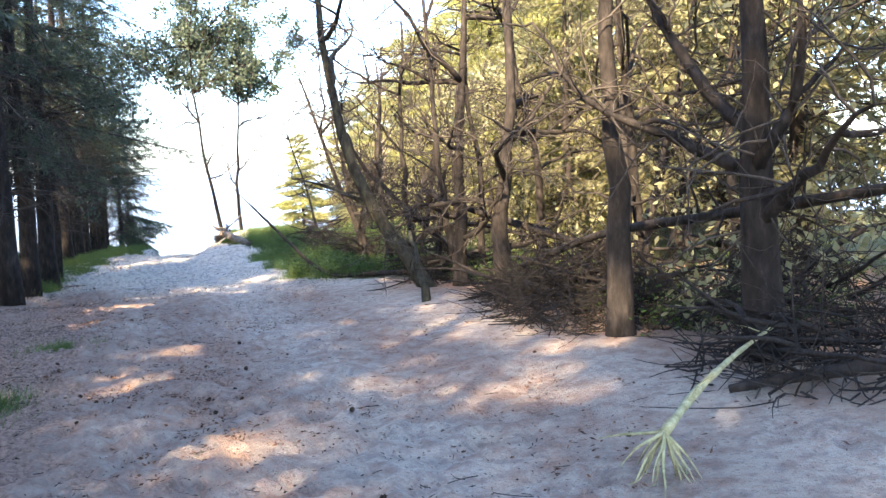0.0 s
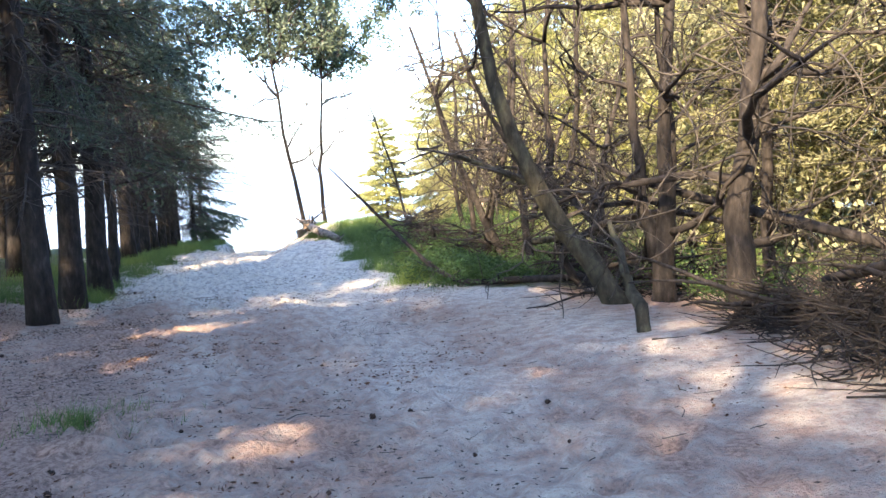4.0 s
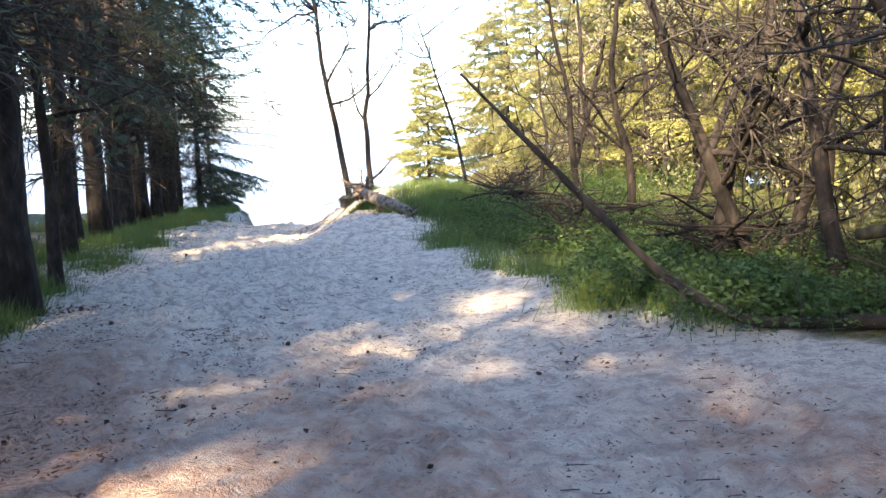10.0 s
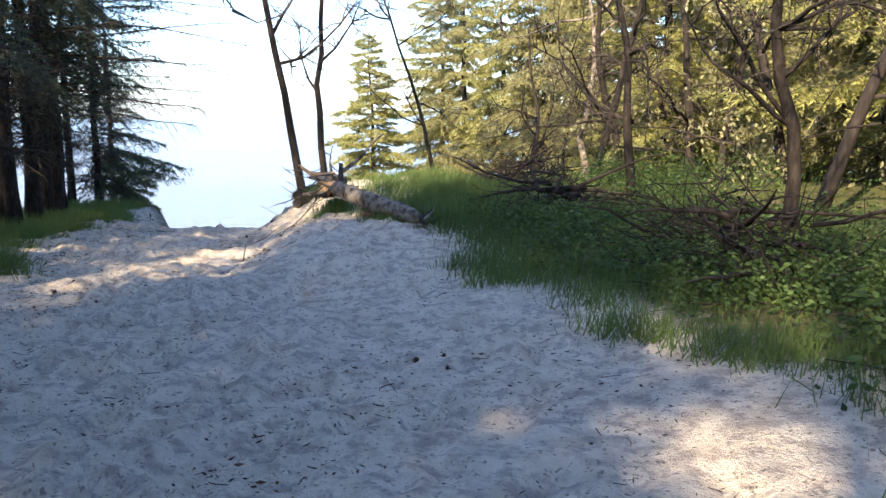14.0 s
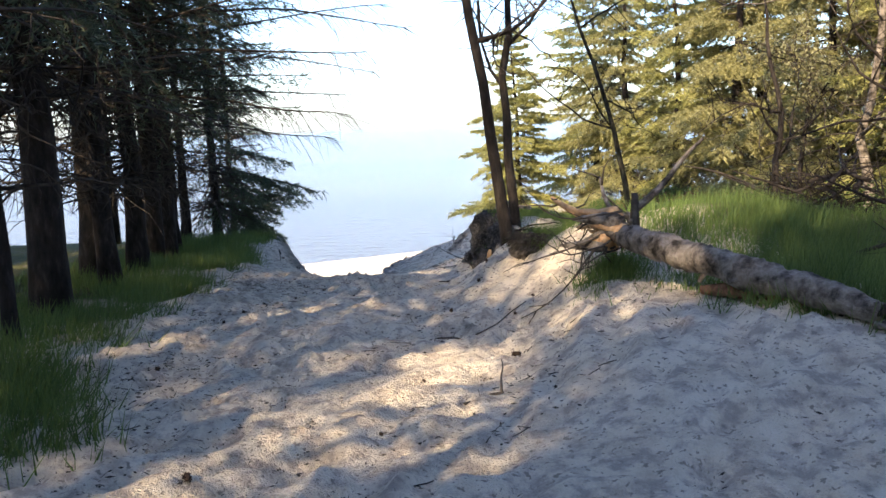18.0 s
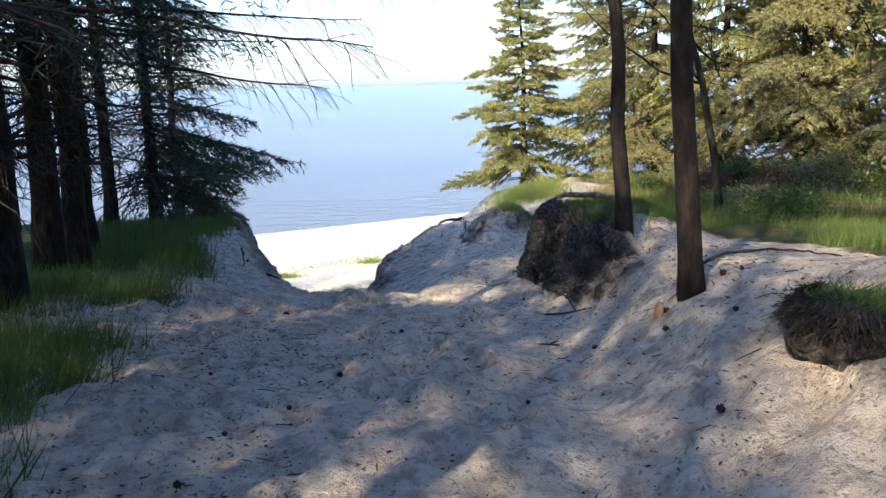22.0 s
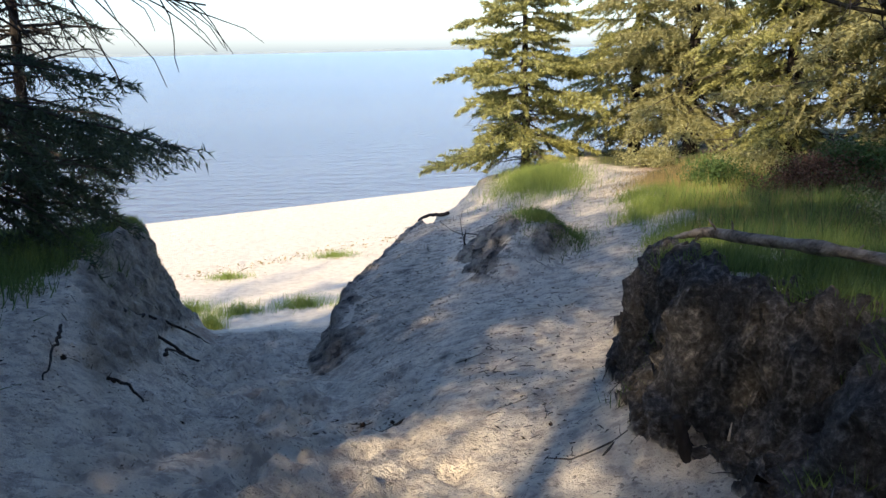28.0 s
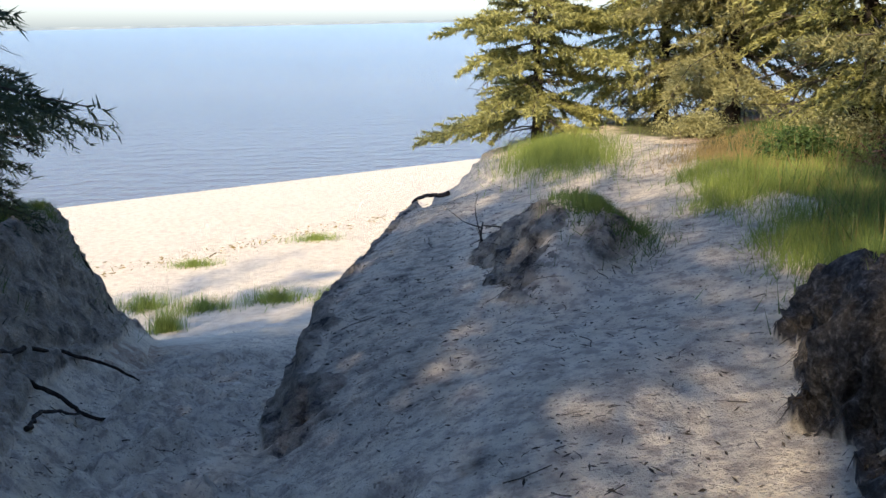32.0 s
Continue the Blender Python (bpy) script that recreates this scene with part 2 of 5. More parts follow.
SEA = -7.6
PATH_X = [(-30, 4), (0, 0), (7.8, -2.6), (15, -5.0), (21, -7.4), (25.6, -9.0), (29.6, -9.5), (34, -10.0), (36, -10.7), (60, -10.7)]
PATH_Z = [(-30, 0.9), (0, 0.05), (4, -0.25), (8, -0.45), (11, -0.6), (16.7, -0.92), (20, -1.06), (25, -1.11), (28, -1.26), (31, -1.5), (33, -1.75), (35, -2.05), (60, -2.6)]
CLEFT_X = [(33, -10.2), (35, -10.7), (38, -11.6), (40, -12.3), (43, -12.8), (46, -13.4), (50, -14.2), (60, -18)]
CLEFT_Z = [(32, -1.5), (34, -1.95), (36, -2.35), (38.5, -3.0), (40, -3.3), (42.5, -3.95), (46, -4.9), (49, -5.55), (52, -6.1), (70, -6.6)]
CLEFT_W = [(33, 1.2), (36, 0.9), (38, 0.7), (40, 0.85), (42, 0.95), (44.5, 1.55), (46, 2.05), (49, 2.85), (50, 3.2)]
LEFT_TOP = [(33, -1.5), (36, -1.72), (40, -2.0), (44.5, -2.6), (48, -3.1)]
BANK_FOOT = [(31.5, -7.6), (32.5, -8.1), (33.1, -8.35), (33.5, -8.5), (34.5, -8.5), (35.2, -8.7), (35.7, -8.86), (36.2, -8.8), (36.7, -8.65), (37.6, -8.5), (38.3, -8.35), (39.2, -8.0)]
BANK_H = [(32.2, 0.0), (32.8, 0.35), (33.2, 0.64), (34, 0.78), (34.6, 0.93), (35.4, 0.93), (35.8, 0.86), (36.4, 0.76), (37.2, 0.62), (38, 0.46), (38.6, 0.25), (39.6, 0.0)]
CLIFF_Y = [(-200, -78), (-60, 12), (-20, 40.6), (-15.4, 44.4), (-14.7, 44.9), (-12.2, 47.6), (-11.2, 48.9), (-10.1, 49.3), (-9.8, 50.6), (-9.4, 52.2), (-8.6, 53.2), (-7, 54.2), (-3, 56.5), (10, 63), (40, 82), (200, 185)]


def height(x, y):
    """The height of the ground at x, y (numbers or arrays)."""
    x, y = np.asarray(x, float), np.asarray(y, float)
    u = x - lerp_table(y, PATH_X)
    # beyond the saddle the right shoulder tilts to the gully, the left plateau sinks seaward
    deep = smooth(35.5, 39.5, y)
    seaward = np.where(x < lerp_table(y, CLEFT_X), lerp_table(y, LEFT_TOP), 1.42 + 0.2 * np.clip(x, -12.5, -7.0) - 0.05 * y - 0.32 * smooth(45, 49, y) * smooth(9.2, 10.4, -x))
    top = lerp_table(y, PATH_Z) * (1 - deep) + seaward * deep
    # banks along the path
    near = 1 - smooth(26, 33, y)
    top = top + (0.24 * smooth(1.6, 4.6, u) + 0.2 * smooth(4, 12, u) + 0.14 * smooth(2.0, 4.5, -u)) * near
    # the seaward dune: left plateau, right bank, saddle and grassy mound
    dune = smooth(29, 34, y)
    left = smooth(0.8, 2.6, -u)
    top = top + dune * left * (1 - deep) * (lerp_table(y, [(29, 0.1), (34, 0.25), (37, 0.35), (43, 0.35)]))
    plate = 0.62 * smooth(27, 30.5, y) * smooth(-8.7, -7.6, x) * (1 - smooth(35.5, 38, y))
    foot = lerp_table(y, BANK_FOOT) + 0.1 + 0.06 * np.sin(y * 5.3) + 0.04 * np.sin(y * 11)
    bank = lerp_table(y, BANK_H) * smooth(0.0, 1.0, (x - foot) / lerp_table(y, [(32.5, 0.75), (33.4, 0.6), (34.2, 0.34), (34.8, 0.2)]))
    top = top + 0.24 * np.exp(-(((x - foot) / 0.32) ** 2)) * (1 - smooth(0.0, 0.16, x - foot)) * smooth(33.0, 34.0, y) * (1 - smooth(36.0, 36.8, y)) * (0.7 + 0.4 * np.sin(y * 4.3))
    top = top + np.maximum(plate, bank * (1 - 0.42 * smooth(-7.8, -6.2, x)))
    top = top + 0.42 * smooth(-7.9, -6.9, x) * (1 - 0.75 * smooth(-5.8, -4.6, x)) * smooth(23.6, 26.4, y) * (1 - smooth(28.8, 31, y))
    away = np.sqrt(((x + 9.1 + 0.12 * np.sin(y * 3)) / 0.6) ** 2 + ((y - 41.5) / np.where(y < 41.5, 1.25, 1.2)) ** 2)
    top = top + (0.46 - 0.2 * smooth(-9.1, -8.4, x)) * (1 - smooth(0.2, 1.35, away))
    top = top + 0.25 * smooth(-5, -2, x) * smooth(38, 42, y)
    for bx, by, br, bh in ((-4.4, 43.6, 0.9, 0.35), (-3.2, 41.6, 1.1, 0.4), (-5.4, 41.0, 0.7, 0.2), (-5.6, 46.3, 0.8, 0.22), (-4.0, 39.0, 1.0, 0.3)):
        top = top + bh * np.exp(-((x - bx) ** 2 + (y - by) ** 2) / br**2)
    # the cleft
    cx, cz, cw = lerp_table(y, CLEFT_X), lerp_table(y, CLEFT_Z), lerp_table(y, CLEFT_W)
    right = np.maximum(x - cx - cw, 0)
    wall_r = right * lerp_table(y, [(33, 0.2), (36, 0.36), (39.5, 0.5), (43, 0.6)]) + lerp_table(y, [(38.5, 0), (39.5, 0.12), (40.5, 0.4), (41.5, 0.55), (43, 0.75), (44.5, 1.0), (46, 1.4), (49, 1.9)]) * smooth(0, 0.45, right)
    left_out = np.maximum(cx - x - lerp_table(y, [(33, 1.2), (36, 0.9), (38, 0.7), (40, 0.85), (43, 0.95), (46, 1.4), (50, 2.3)]) + 0.45, 0)
    wall_l = lerp_table(y, [(33, 0.15), (36, 0.5), (38, 0.7), (41, 0.8)]) * np.minimum(left_out, 0.6) + lerp_table(y, [(33, 0.3), (35.5, 0.8), (38, 1.4), (41, 1.7), (44, 2.6)]) * np.maximum(left_out - 0.6, 0)
    wall = cz + wall_r + wall_l + 3 * smooth(-0.05, 0.25, x - foot) * (1 - smooth(37, 40, y))
    top = np.where(y > 31, soft_min(top, wall + (1 - smooth(31, 34, y)) * 3, 0.18), top)
    # the cliff and the beach
    beyond = y - lerp_table(x, CLIFF_Y)
    top = np.minimum(top, np.where(beyond > -0.15, np.where(x < -11, -2.7, -2.5) - 1.9 * (beyond + 0.15), 99))
    s = y - 0.643 * x
    beach = np.where(s < 60.5, -6.15 + (60.5 - s) * 0.10, -6.15 - (s - 60.5) * 0.0573)
    h = np.where(beyond > -0.15, np.maximum(top, beach), top)
    h = np.where((y > 44) & (np.abs(x - cx) < 6) & (beyond > 0), np.maximum(np.minimum(h, cz + right * 0.9 + left_out * 0.9), beach), h)
    return np.where(h < SEA - 2, SEA - 2, h)
# ---------------------------------------------------------------- end of terrain


# ---------------------------------------------------------------- mesh tools
class Shape:
    """Gathers tubes and blades into one mesh."""

    def __init__(self):
        self.v, self.f, self.n = [], [], 0

    def tube(self, points, radii, sides=6, cap=True):
        p = np.asarray(points, float)
        r = np.asarray(radii, float)
        d = np.gradient(p, axis=0)
        d /= np.linalg.norm(d, axis=1)[:, None] + 1e-9
        ref = np.where(np.abs(d[:, 2:3]) > 0.9, [[1.0, 0.0, 0.0]], [[0.0, 0.0, 1.0]])
        a = np.cross(d, ref)
        a /= np.linalg.norm(a, axis=1)[:, None] + 1e-9
        b = np.cross(d, a)
        k = np.arange(sides) * 2 * np.pi / sides
        ring = p[:, None] + r[:, None, None] * (np.cos(k)[None, :, None] * a[:, None] + np.sin(k)[None, :, None] * b[:, None])
        self.v.append(ring.reshape(-1, 3))
        n, m = len(p), self.n
        for i in range(n - 1):
            for j in range(sides):
                q = (j + 1) % sides
                self.f.append((m + i * sides + j, m + i * sides + q, m + (i + 1) * sides + q, m + (i + 1) * sides + j))
        if cap:
            self.f.append(tuple(m + j for j in reversed(range(sides))))
            self.f.append(tuple(m + (n - 1) * sides + j for j in range(sides)))
        self.n += n * sides
        return self

    def blades(self, base, way, length, width, rng, bend=0.0, tris=False):
        """Slim leaves: from base along way; four corners each (diamonds), or three."""
        base, way = np.asarray(base, float), np.asarray(way, float)
        n = len(base)
        if not n:
            return self
        way = way / (np.linalg.norm(way, axis=1)[:, None] + 1e-9)
        side = np.cross(way, rng.normal(size=(n, 3)))
        side /= np.linalg.norm(side, axis=1)[:, None] + 1e-9
        length, width = np.broadcast_to(length, n)[:, None], np.broadcast_to(width, n)[:, None]
        tip = base + way * length
        tip[:, 2] -= bend * length[:, 0]
        mid = base + way * length * 0.45
        if tris:
            quad = np.stack([base + side * width / 2, base - side * width / 2, tip], 1)
        else:
            quad = np.stack([base, mid + side * width / 2, tip, mid - side * width / 2], 1)
        c = quad.shape[1]
        self.v.append(quad.reshape(-1, 3))
        self.f += [tuple(r) for r in (self.n + np.arange(n * c).reshape(n, c)).tolist()]
        self.n += n * c
        return self

    def ob(self, name, mat, parent=None, smooth_faces=True):
        mesh = bpy.data.meshes.new(name)
        verts = np.concatenate(self.v) if self.v else np.zeros((0, 3))
        mesh.from_pydata(verts.tolist(), [], self.f)
        mesh.materials.append(mat)
        if smooth_faces:
            mesh.polygons.foreach_set("use_smooth", [True] * len(mesh.polygons))
        mesh.update()
        o = new(name, mesh)
        o.parent = parent
        return o


def thing(name, x=0.0, y=0.0, z=None, label="", category="", group="", kind=""):
    e = new(name)
    e.empty_display_size = 0.2
    e.matrix_basis = pose(x, y, float(height(x, y)) if z is None else z)
    return tagged(e, label, category, group, kind)


def wiggle(rng, start, way, length, steps, wander, droop=0.0):
    """A crooked line from start along way."""
    p, d, out = np.array(start, float), np.array(way, float), []
    d /= np.linalg.norm(d)
    out.append(p.copy())
    for _ in range(steps):
        d = d + rng.normal(size=3) * wander
        d[2] -= droop
        d /= np.linalg.norm(d)
        p = p + d * length / steps
        out.append(p.copy())
    return np.array(out)


# ---------------------------------------------------------------- ground, sea, far shore
def spread(lo, hi, step, far, growth):
    """Grid lines: even from lo to hi, then wider and wider out to far."""
    mid = list(np.arange(lo, hi + step / 2, step))
    d, up = step, [mid[-1]]
    while up[-1] < far:
        d *= growth
        up.append(up[-1] + d)
    d, down = step, [mid[0]]
    while down[-1] > -far:
        d *= growth
        down.append(down[-1] - d)
    return np.array(down[:0:-1] + mid + up[1:])


def lumps(x, y):
    """Small relief of trodden sand: footprints, ridges and hollows."""
    out = np.zeros_like(x)
    rng = np.random.default_rng(4)
    for _ in range(22):
        k, ph = rng.uniform(1.2, 7.5), rng.uniform(0, 6.28)
        a = rng.uniform(0, 6.28)
        out += np.sin(k * (x * np.cos(a) + y * np.sin(a)) + ph + 1.3 * np.sin(0.9 * x + ph) + 1.1 * np.sin(1.1 * y - ph)) / k
    return out * 0.018


def build_ground():
    xs, ys = spread(-16.0, 4.0, 0.07, 4000, 1.16), spread(2.0, 45.0, 0.07, 4000, 1.16)
    gx, gy = np.meshgrid(xs, ys)
    z = height(gx, gy)
    u = gx - lerp_table(gy, PATH_X)
    near = (np.abs(gx + 7) < 14) & (gy > -4) & (gy < 56)
    z = z + np.where(near, lumps(gx, gy), 0)
    # holes left by feet along the path
    rng = np.random.default_rng(8)
    for _ in range(3200):
        fy = rng.uniform(0.5, 44)
        fx = np.interp(fy, [a for a, _ in PATH_X], [b for _, b in PATH_X]) + rng.normal() * 1.6
        if fy > 35:
            fx = np.interp(fy, [a for a, _ in CLEFT_X], [b for _, b in CLEFT_X]) + rng.normal() * 0.5
        i0, i1 = np.searchsorted(ys, [fy - 0.5, fy + 0.5])
        j0, j1 = np.searchsorted(xs, [fx - 0.5, fx + 0.5])
        a = rng.normal() * 0.5
        dx, dy = gx[i0:i1, j0:j1] - fx, gy[i0:i1, j0:j1] - fy
        lx, ly = dx * np.cos(a) + dy * np.sin(a), -dx * np.sin(a) + dy * np.cos(a)
        size = rng.uniform(0.6, 1.1)
        q = (lx / (0.09 * size)) ** 2 + (ly / (0.16 * size)) ** 2
        z[i0:i1, j0:j1] += -0.052 * size * np.exp(-q) + 0.02 * np.exp(-((np.sqrt(q) - 1.7) ** 2) * 3)
    # crumbling steep faces
    gyx = np.hypot(*np.gradient(height(gx, gy), ys, xs))
    z = z - 0.1 * smooth(0.6, 1.15, gyx) * smooth(31.5, 32.5, gy) * (1 - smooth(48.5, 49, gy))
    verts = np.stack([gx, gy, z], -1).reshape(-1, 3)
    ny, nx = gx.shape
    i = np.arange(ny * nx).reshape(ny, nx)
    faces = np.stack([i[:-1, :-1], i[:-1, 1:], i[1:, 1:], i[1:, :-1]], -1).reshape(-1, 4)
    mesh = bpy.data.meshes.new("ground")
    mesh.from_pydata(verts.tolist(), [], faces.tolist())
    mesh.polygons.foreach_set("use_smooth", [True] * len(mesh.polygons))
    beyond = gy - lerp_table(gx, CLIFF_Y)
    wob = 0.5 * np.sin(gy * 0.9) + 0.3 * np.sin(gy * 2.3 + gx)
    left_edge = lerp_table(gy, [(-5, -2.4), (6, -2.0), (12, -2.2), (20, -2.0), (26, -1.7), (32, -1.9), (36, -2.0), (44, -2.9)])
    right_edge = lerp_table(gy, [(-5, 4.5), (8, 4.0), (14, 4.2), (20, 3.4), (25, 3.6), (29, 3.0), (34, 2.6), (40, 3.4)])
    inland = 1 - smooth(-0.6, 0.3, beyond)
    brown = lerp_table(gy, [(-5, 0.7), (6, 0.5), (10, 0.0), (14, -0.8), (18, -1.5), (24, -2.0), (34, -2.2)])
    litter = smooth(-0.5, 0.9, -(u - brown) + wob * 0.5) * lerp_table(gy, [(0, 1.0), (9, 0.95), (16, 0.8), (30, 0.7)])
    litter = np.maximum(litter, (1.0 - 0.22 * smooth(-1.8, 1.2, u)) * (1 - 0.9 * smooth(13, 27, gy)) + 0.07 * wob)
    litter = np.maximum(litter, 0.95 * smooth(-0.3, 1.2, u - right_edge + wob * 0.4)) * inland * (0.92 + 0.08 * np.sin(gx * 3 + gy))
    turf = np.maximum(smooth(0.4, 1.2, -(u - left_edge) - 0.6 + wob) * smooth(17, 21, gy), smooth(0, 0.8, u - right_edge + wob * 0.3) * smooth(15, 18, gy)) * inland
    turf = np.maximum(turf, 0.9 * smooth(7, 12, np.abs(u) + wob * 2 + 1.5 * np.sin(gx * 0.31 + gy * 0.23)) * inland)
    trail = np.abs(gx - lerp_table(gy, [(33, -9.4), (36, -9.1), (39, -8.6), (41, -8.25), (43, -8.15), (44.5, -7.95), (46, -7.35), (48.4, -6.4), (50, -5.4), (53, -3), (60, 0)]))
    turf = turf * smooth(0.2, 0.6, trail + 0.12 * np.sin(gy * 4) + 10 * (gy < 34)) * (1 - smooth(0.5, 1.2, gyx))
    earth = smooth(0.6, 1.4, gyx) * near * 0.6
    for sx, sy, sr, k in ((-9.9, 37.75, 0.16, 0.75), (-9.75, 37.5, 0.12, 0.7), (-10.25, 41.1, 0.22, 0.75), (-10.6, 42.0, 0.25, 0.75), (-9.9, 39.2, 0.14, 0.6), (-4.4, 43.4, 0.8, 0.8), (-5.3, 40.9, 0.5, 0.6), (-3.2, 41.4, 0.9, 0.8)):
        earth = np.maximum(earth, k * np.exp(-((gx - sx) ** 2 + (gy - sy) ** 2) / sr**2))
    flank = smooth(-11.6, -11.3, gx) * (1 - smooth(-10.2, -9.6, gx)) * smooth(37.5, 39, gy) * (1 - smooth(48, 49, gy))
    earth = np.maximum(earth, 0.53 * flank)
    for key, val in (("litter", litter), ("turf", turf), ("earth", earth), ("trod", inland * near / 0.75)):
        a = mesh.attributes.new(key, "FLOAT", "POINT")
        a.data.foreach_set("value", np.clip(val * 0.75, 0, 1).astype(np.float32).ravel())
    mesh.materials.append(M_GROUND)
    mesh.update()
    return tagged(new("ground", mesh), "trodden pale sand with needle litter, turf edges and dune cut", "ground", kind="structure")


build_ground()

sea = Shape()
sea.v.append(np.array([(-4800.0, -900, SEA), (4800, 60, SEA), (4800, 4700, SEA), (-4800, 4700, SEA)]))
sea.f.append((0, 1, 2, 3))
tagged(sea.ob("water", M_WATER), "calm grey-blue sea with small ripples", "sea", kind="structure")

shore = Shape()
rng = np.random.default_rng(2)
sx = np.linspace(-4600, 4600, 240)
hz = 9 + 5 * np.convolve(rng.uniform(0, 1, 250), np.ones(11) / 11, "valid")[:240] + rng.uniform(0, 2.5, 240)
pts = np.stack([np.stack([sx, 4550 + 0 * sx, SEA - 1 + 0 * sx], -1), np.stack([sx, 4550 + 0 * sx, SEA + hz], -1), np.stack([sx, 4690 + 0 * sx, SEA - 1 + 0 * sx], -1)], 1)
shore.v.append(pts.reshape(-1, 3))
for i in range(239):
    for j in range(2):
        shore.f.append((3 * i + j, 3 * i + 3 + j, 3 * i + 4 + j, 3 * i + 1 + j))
tagged(shore.ob("backdrop", M_HAZY_LAND, smooth_faces=False), "low wooded far shore across the water, haze in its colour", "far shore", kind="structure")


# ---------------------------------------------------------------- trees
def conifer(seed, tall, r0, bare, mat_needle, spread_r=1.9, boughs=46, dead=26, tuft=0.085, dens=1.0, slim=0.2, sides=9, droop=0.22, bark=None, cone=0.86, flat=0.9, split=False, ragged=0.0, dead_low=0.38, dead_len=0.8, dead_parts=0, reach=(), aim=None, fan=0.8, taper=1.0, skirt=None):
    """A spruce or pine: trunk, dead lower branches, living boughs with needle sprays. Built at the origin under an Empty."""
    rng = np.random.default_rng(seed)
    e = new("conifer_tree")
    e.empty_display_size = 0.3
    n = 12
    zs = np.linspace(-0.2, tall, n)
    cx, cy = np.cumsum(rng.normal(0, 0.03, n)), np.cumsum(rng.normal(0, 0.03, n))
    cx, cy = cx - cx[0], cy - cy[0]
    line = np.stack([cx, cy, zs], -1)
    rr = r0 * (1 - 0.9 * (zs / tall).clip(0, 1)) * np.where(zs < 0.2, 1.3, 1)
    Shape().tube(line, rr, sides).ob("trunk", bark or M_BARK, e)
    at = lambda z: np.array([np.interp(z, zs, cx), np.interp(z, zs, cy), z])  # noqa: E731
    twigs = Shape()
    for i in range(dead):
        z = rng.uniform(dead_low * bare + 0.1, bare + 1.2)
        a = rng.uniform(0, 6.28)
        ln = rng.uniform(0.35, spread_r * dead_len)
        w = wiggle(rng, at(z), (math.cos(a), math.sin(a), rng.uniform(-0.3, 0.2)), ln, 5, 0.13, 0.05)
        if i < dead_parts:
            Shape().tube(w, np.linspace(0.024, 0.006, 6), 5).ob("dead_branch", M_DEAD, e)
        else:
            twigs.tube(w, np.linspace(0.020, 0.005, 6), 4, False)
        for k in range(1, 6):
            for _ in range(2):
                v = rng.normal(size=3) + (w[k] - w[k - 1]) * 8
                v[2] -= 0.7
                tw = wiggle(rng, w[k], v, rng.uniform(0.12, 0.5), 3, 0.2, 0.1)
                twigs.tube(tw, np.linspace(0.007, 0.003, 4), 3, False)
    for z, a, ln in reach:
        w = wiggle(rng, at(z), (math.cos(a), math.sin(a), 0.12), ln, 10, 0.06, 0.025)
        branch = Shape().tube(w, np.linspace(0.03, 0.006, 11), 6).ob("long_branch", M_DEAD, e)
        hang = Shape()
        for k in range(2, 11):
            for _ in range(6):
                v = (w[k] - w[k - 1]) * 3 + rng.normal(size=3) * 0.4 - (0, 0, 0.35)
                tw = wiggle(rng, w[k] + (w[k - 1] - w[k]) * rng.uniform(), v, rng.uniform(0.25, 0.75), 4, 0.18, 0.16)
                hang.tube(tw, np.linspace(0.006, 0.0025, 5), 3, False)
        tagged(hang.ob("twig_tangle", M_DEAD, branch), kind="stuff")
    needles = Shape()
    low = skirt[0] if skirt else 0
    for i in range(boughs + low):
        f = (i + rng.uniform(0, 1)) / boughs
        z = bare + (tall - bare) * f**flat
        if i >= boughs:
            f, z = 0.1, skirt[1] + (skirt[2] - skirt[1]) * rng.uniform()
        a = rng.normal(skirt[3], skirt[4]) if i >= boughs else i * 2.4 + rng.uniform(-0.4, 0.4) if aim is None or f > 0.45 else rng.normal(aim, fan)
        ln = spread_r * (1 - f * cone) ** taper * rng.uniform(0.6 - ragged, 1.15 + 0.3 * ragged) + 0.15
        w = wiggle(rng, at(z), (math.cos(a), math.sin(a), 0.1 - 0.3 * (1 - f)), ln, 6, 0.10, 0.03 * (1 - f))
        bough = None
        if split:
            bough = Shape().tube(w, np.linspace(0.026 * (1 - 0.6 * f), 0.005, 7), 5).ob("bough", M_DEAD, e)
            needles = Shape()
        else:
            twigs.tube(w, np.linspace(0.024 * (1 - 0.6 * f), 0.005, 7), 4, False)
        d = w[-1] - w[0]
        d /= np.linalg.norm(d)
        sidev = np.cross(d, (0, 0, 1.0))
        count = max(5, int(ln * 9))
        for q in range(count):
            s = (q + rng.uniform(0, 1)) / count
            if s < 0.12:
                continue
            k = s * 6
            b = w[int(k)] + (w[min(int(k) + 1, 6)] - w[int(k)]) * (k % 1)
            tl = (0.5 * ln * (1 - s) + 0.14) * rng.uniform(0.5, 1.15)
            for sg in (-1, 1):
                td = d * 0.8 + sidev * sg * rng.uniform(0.5, 1.0) + np.array([0, 0, rng.uniform(-0.5, 0.15)])
                td /= np.linalg.norm(td)
                m = max(3, int(tl / 0.020 * dens))
                u = rng.uniform(0, 1, m)[:, None]
                base = b + td * tl * u
                base[:, 2] -= droop * tl * u[:, 0] ** 2
                needles.blades(base, td * 0.9 + rng.normal(size=(m, 3)) * 0.6, tuft * rng.uniform(0.6, 1.3, m), tuft * slim, rng, tris=True)
        if split:
            tagged(needles.ob("needle_foliage", mat_needle, bough, False), kind="stuff")
    if twigs.n:
        tagged(twigs.ob("twig_tangle", M_DEAD, e), kind="stuff")
    if not split:
        tagged(needles.ob("needle_foliage", mat_needle, e, False), kind="stuff")
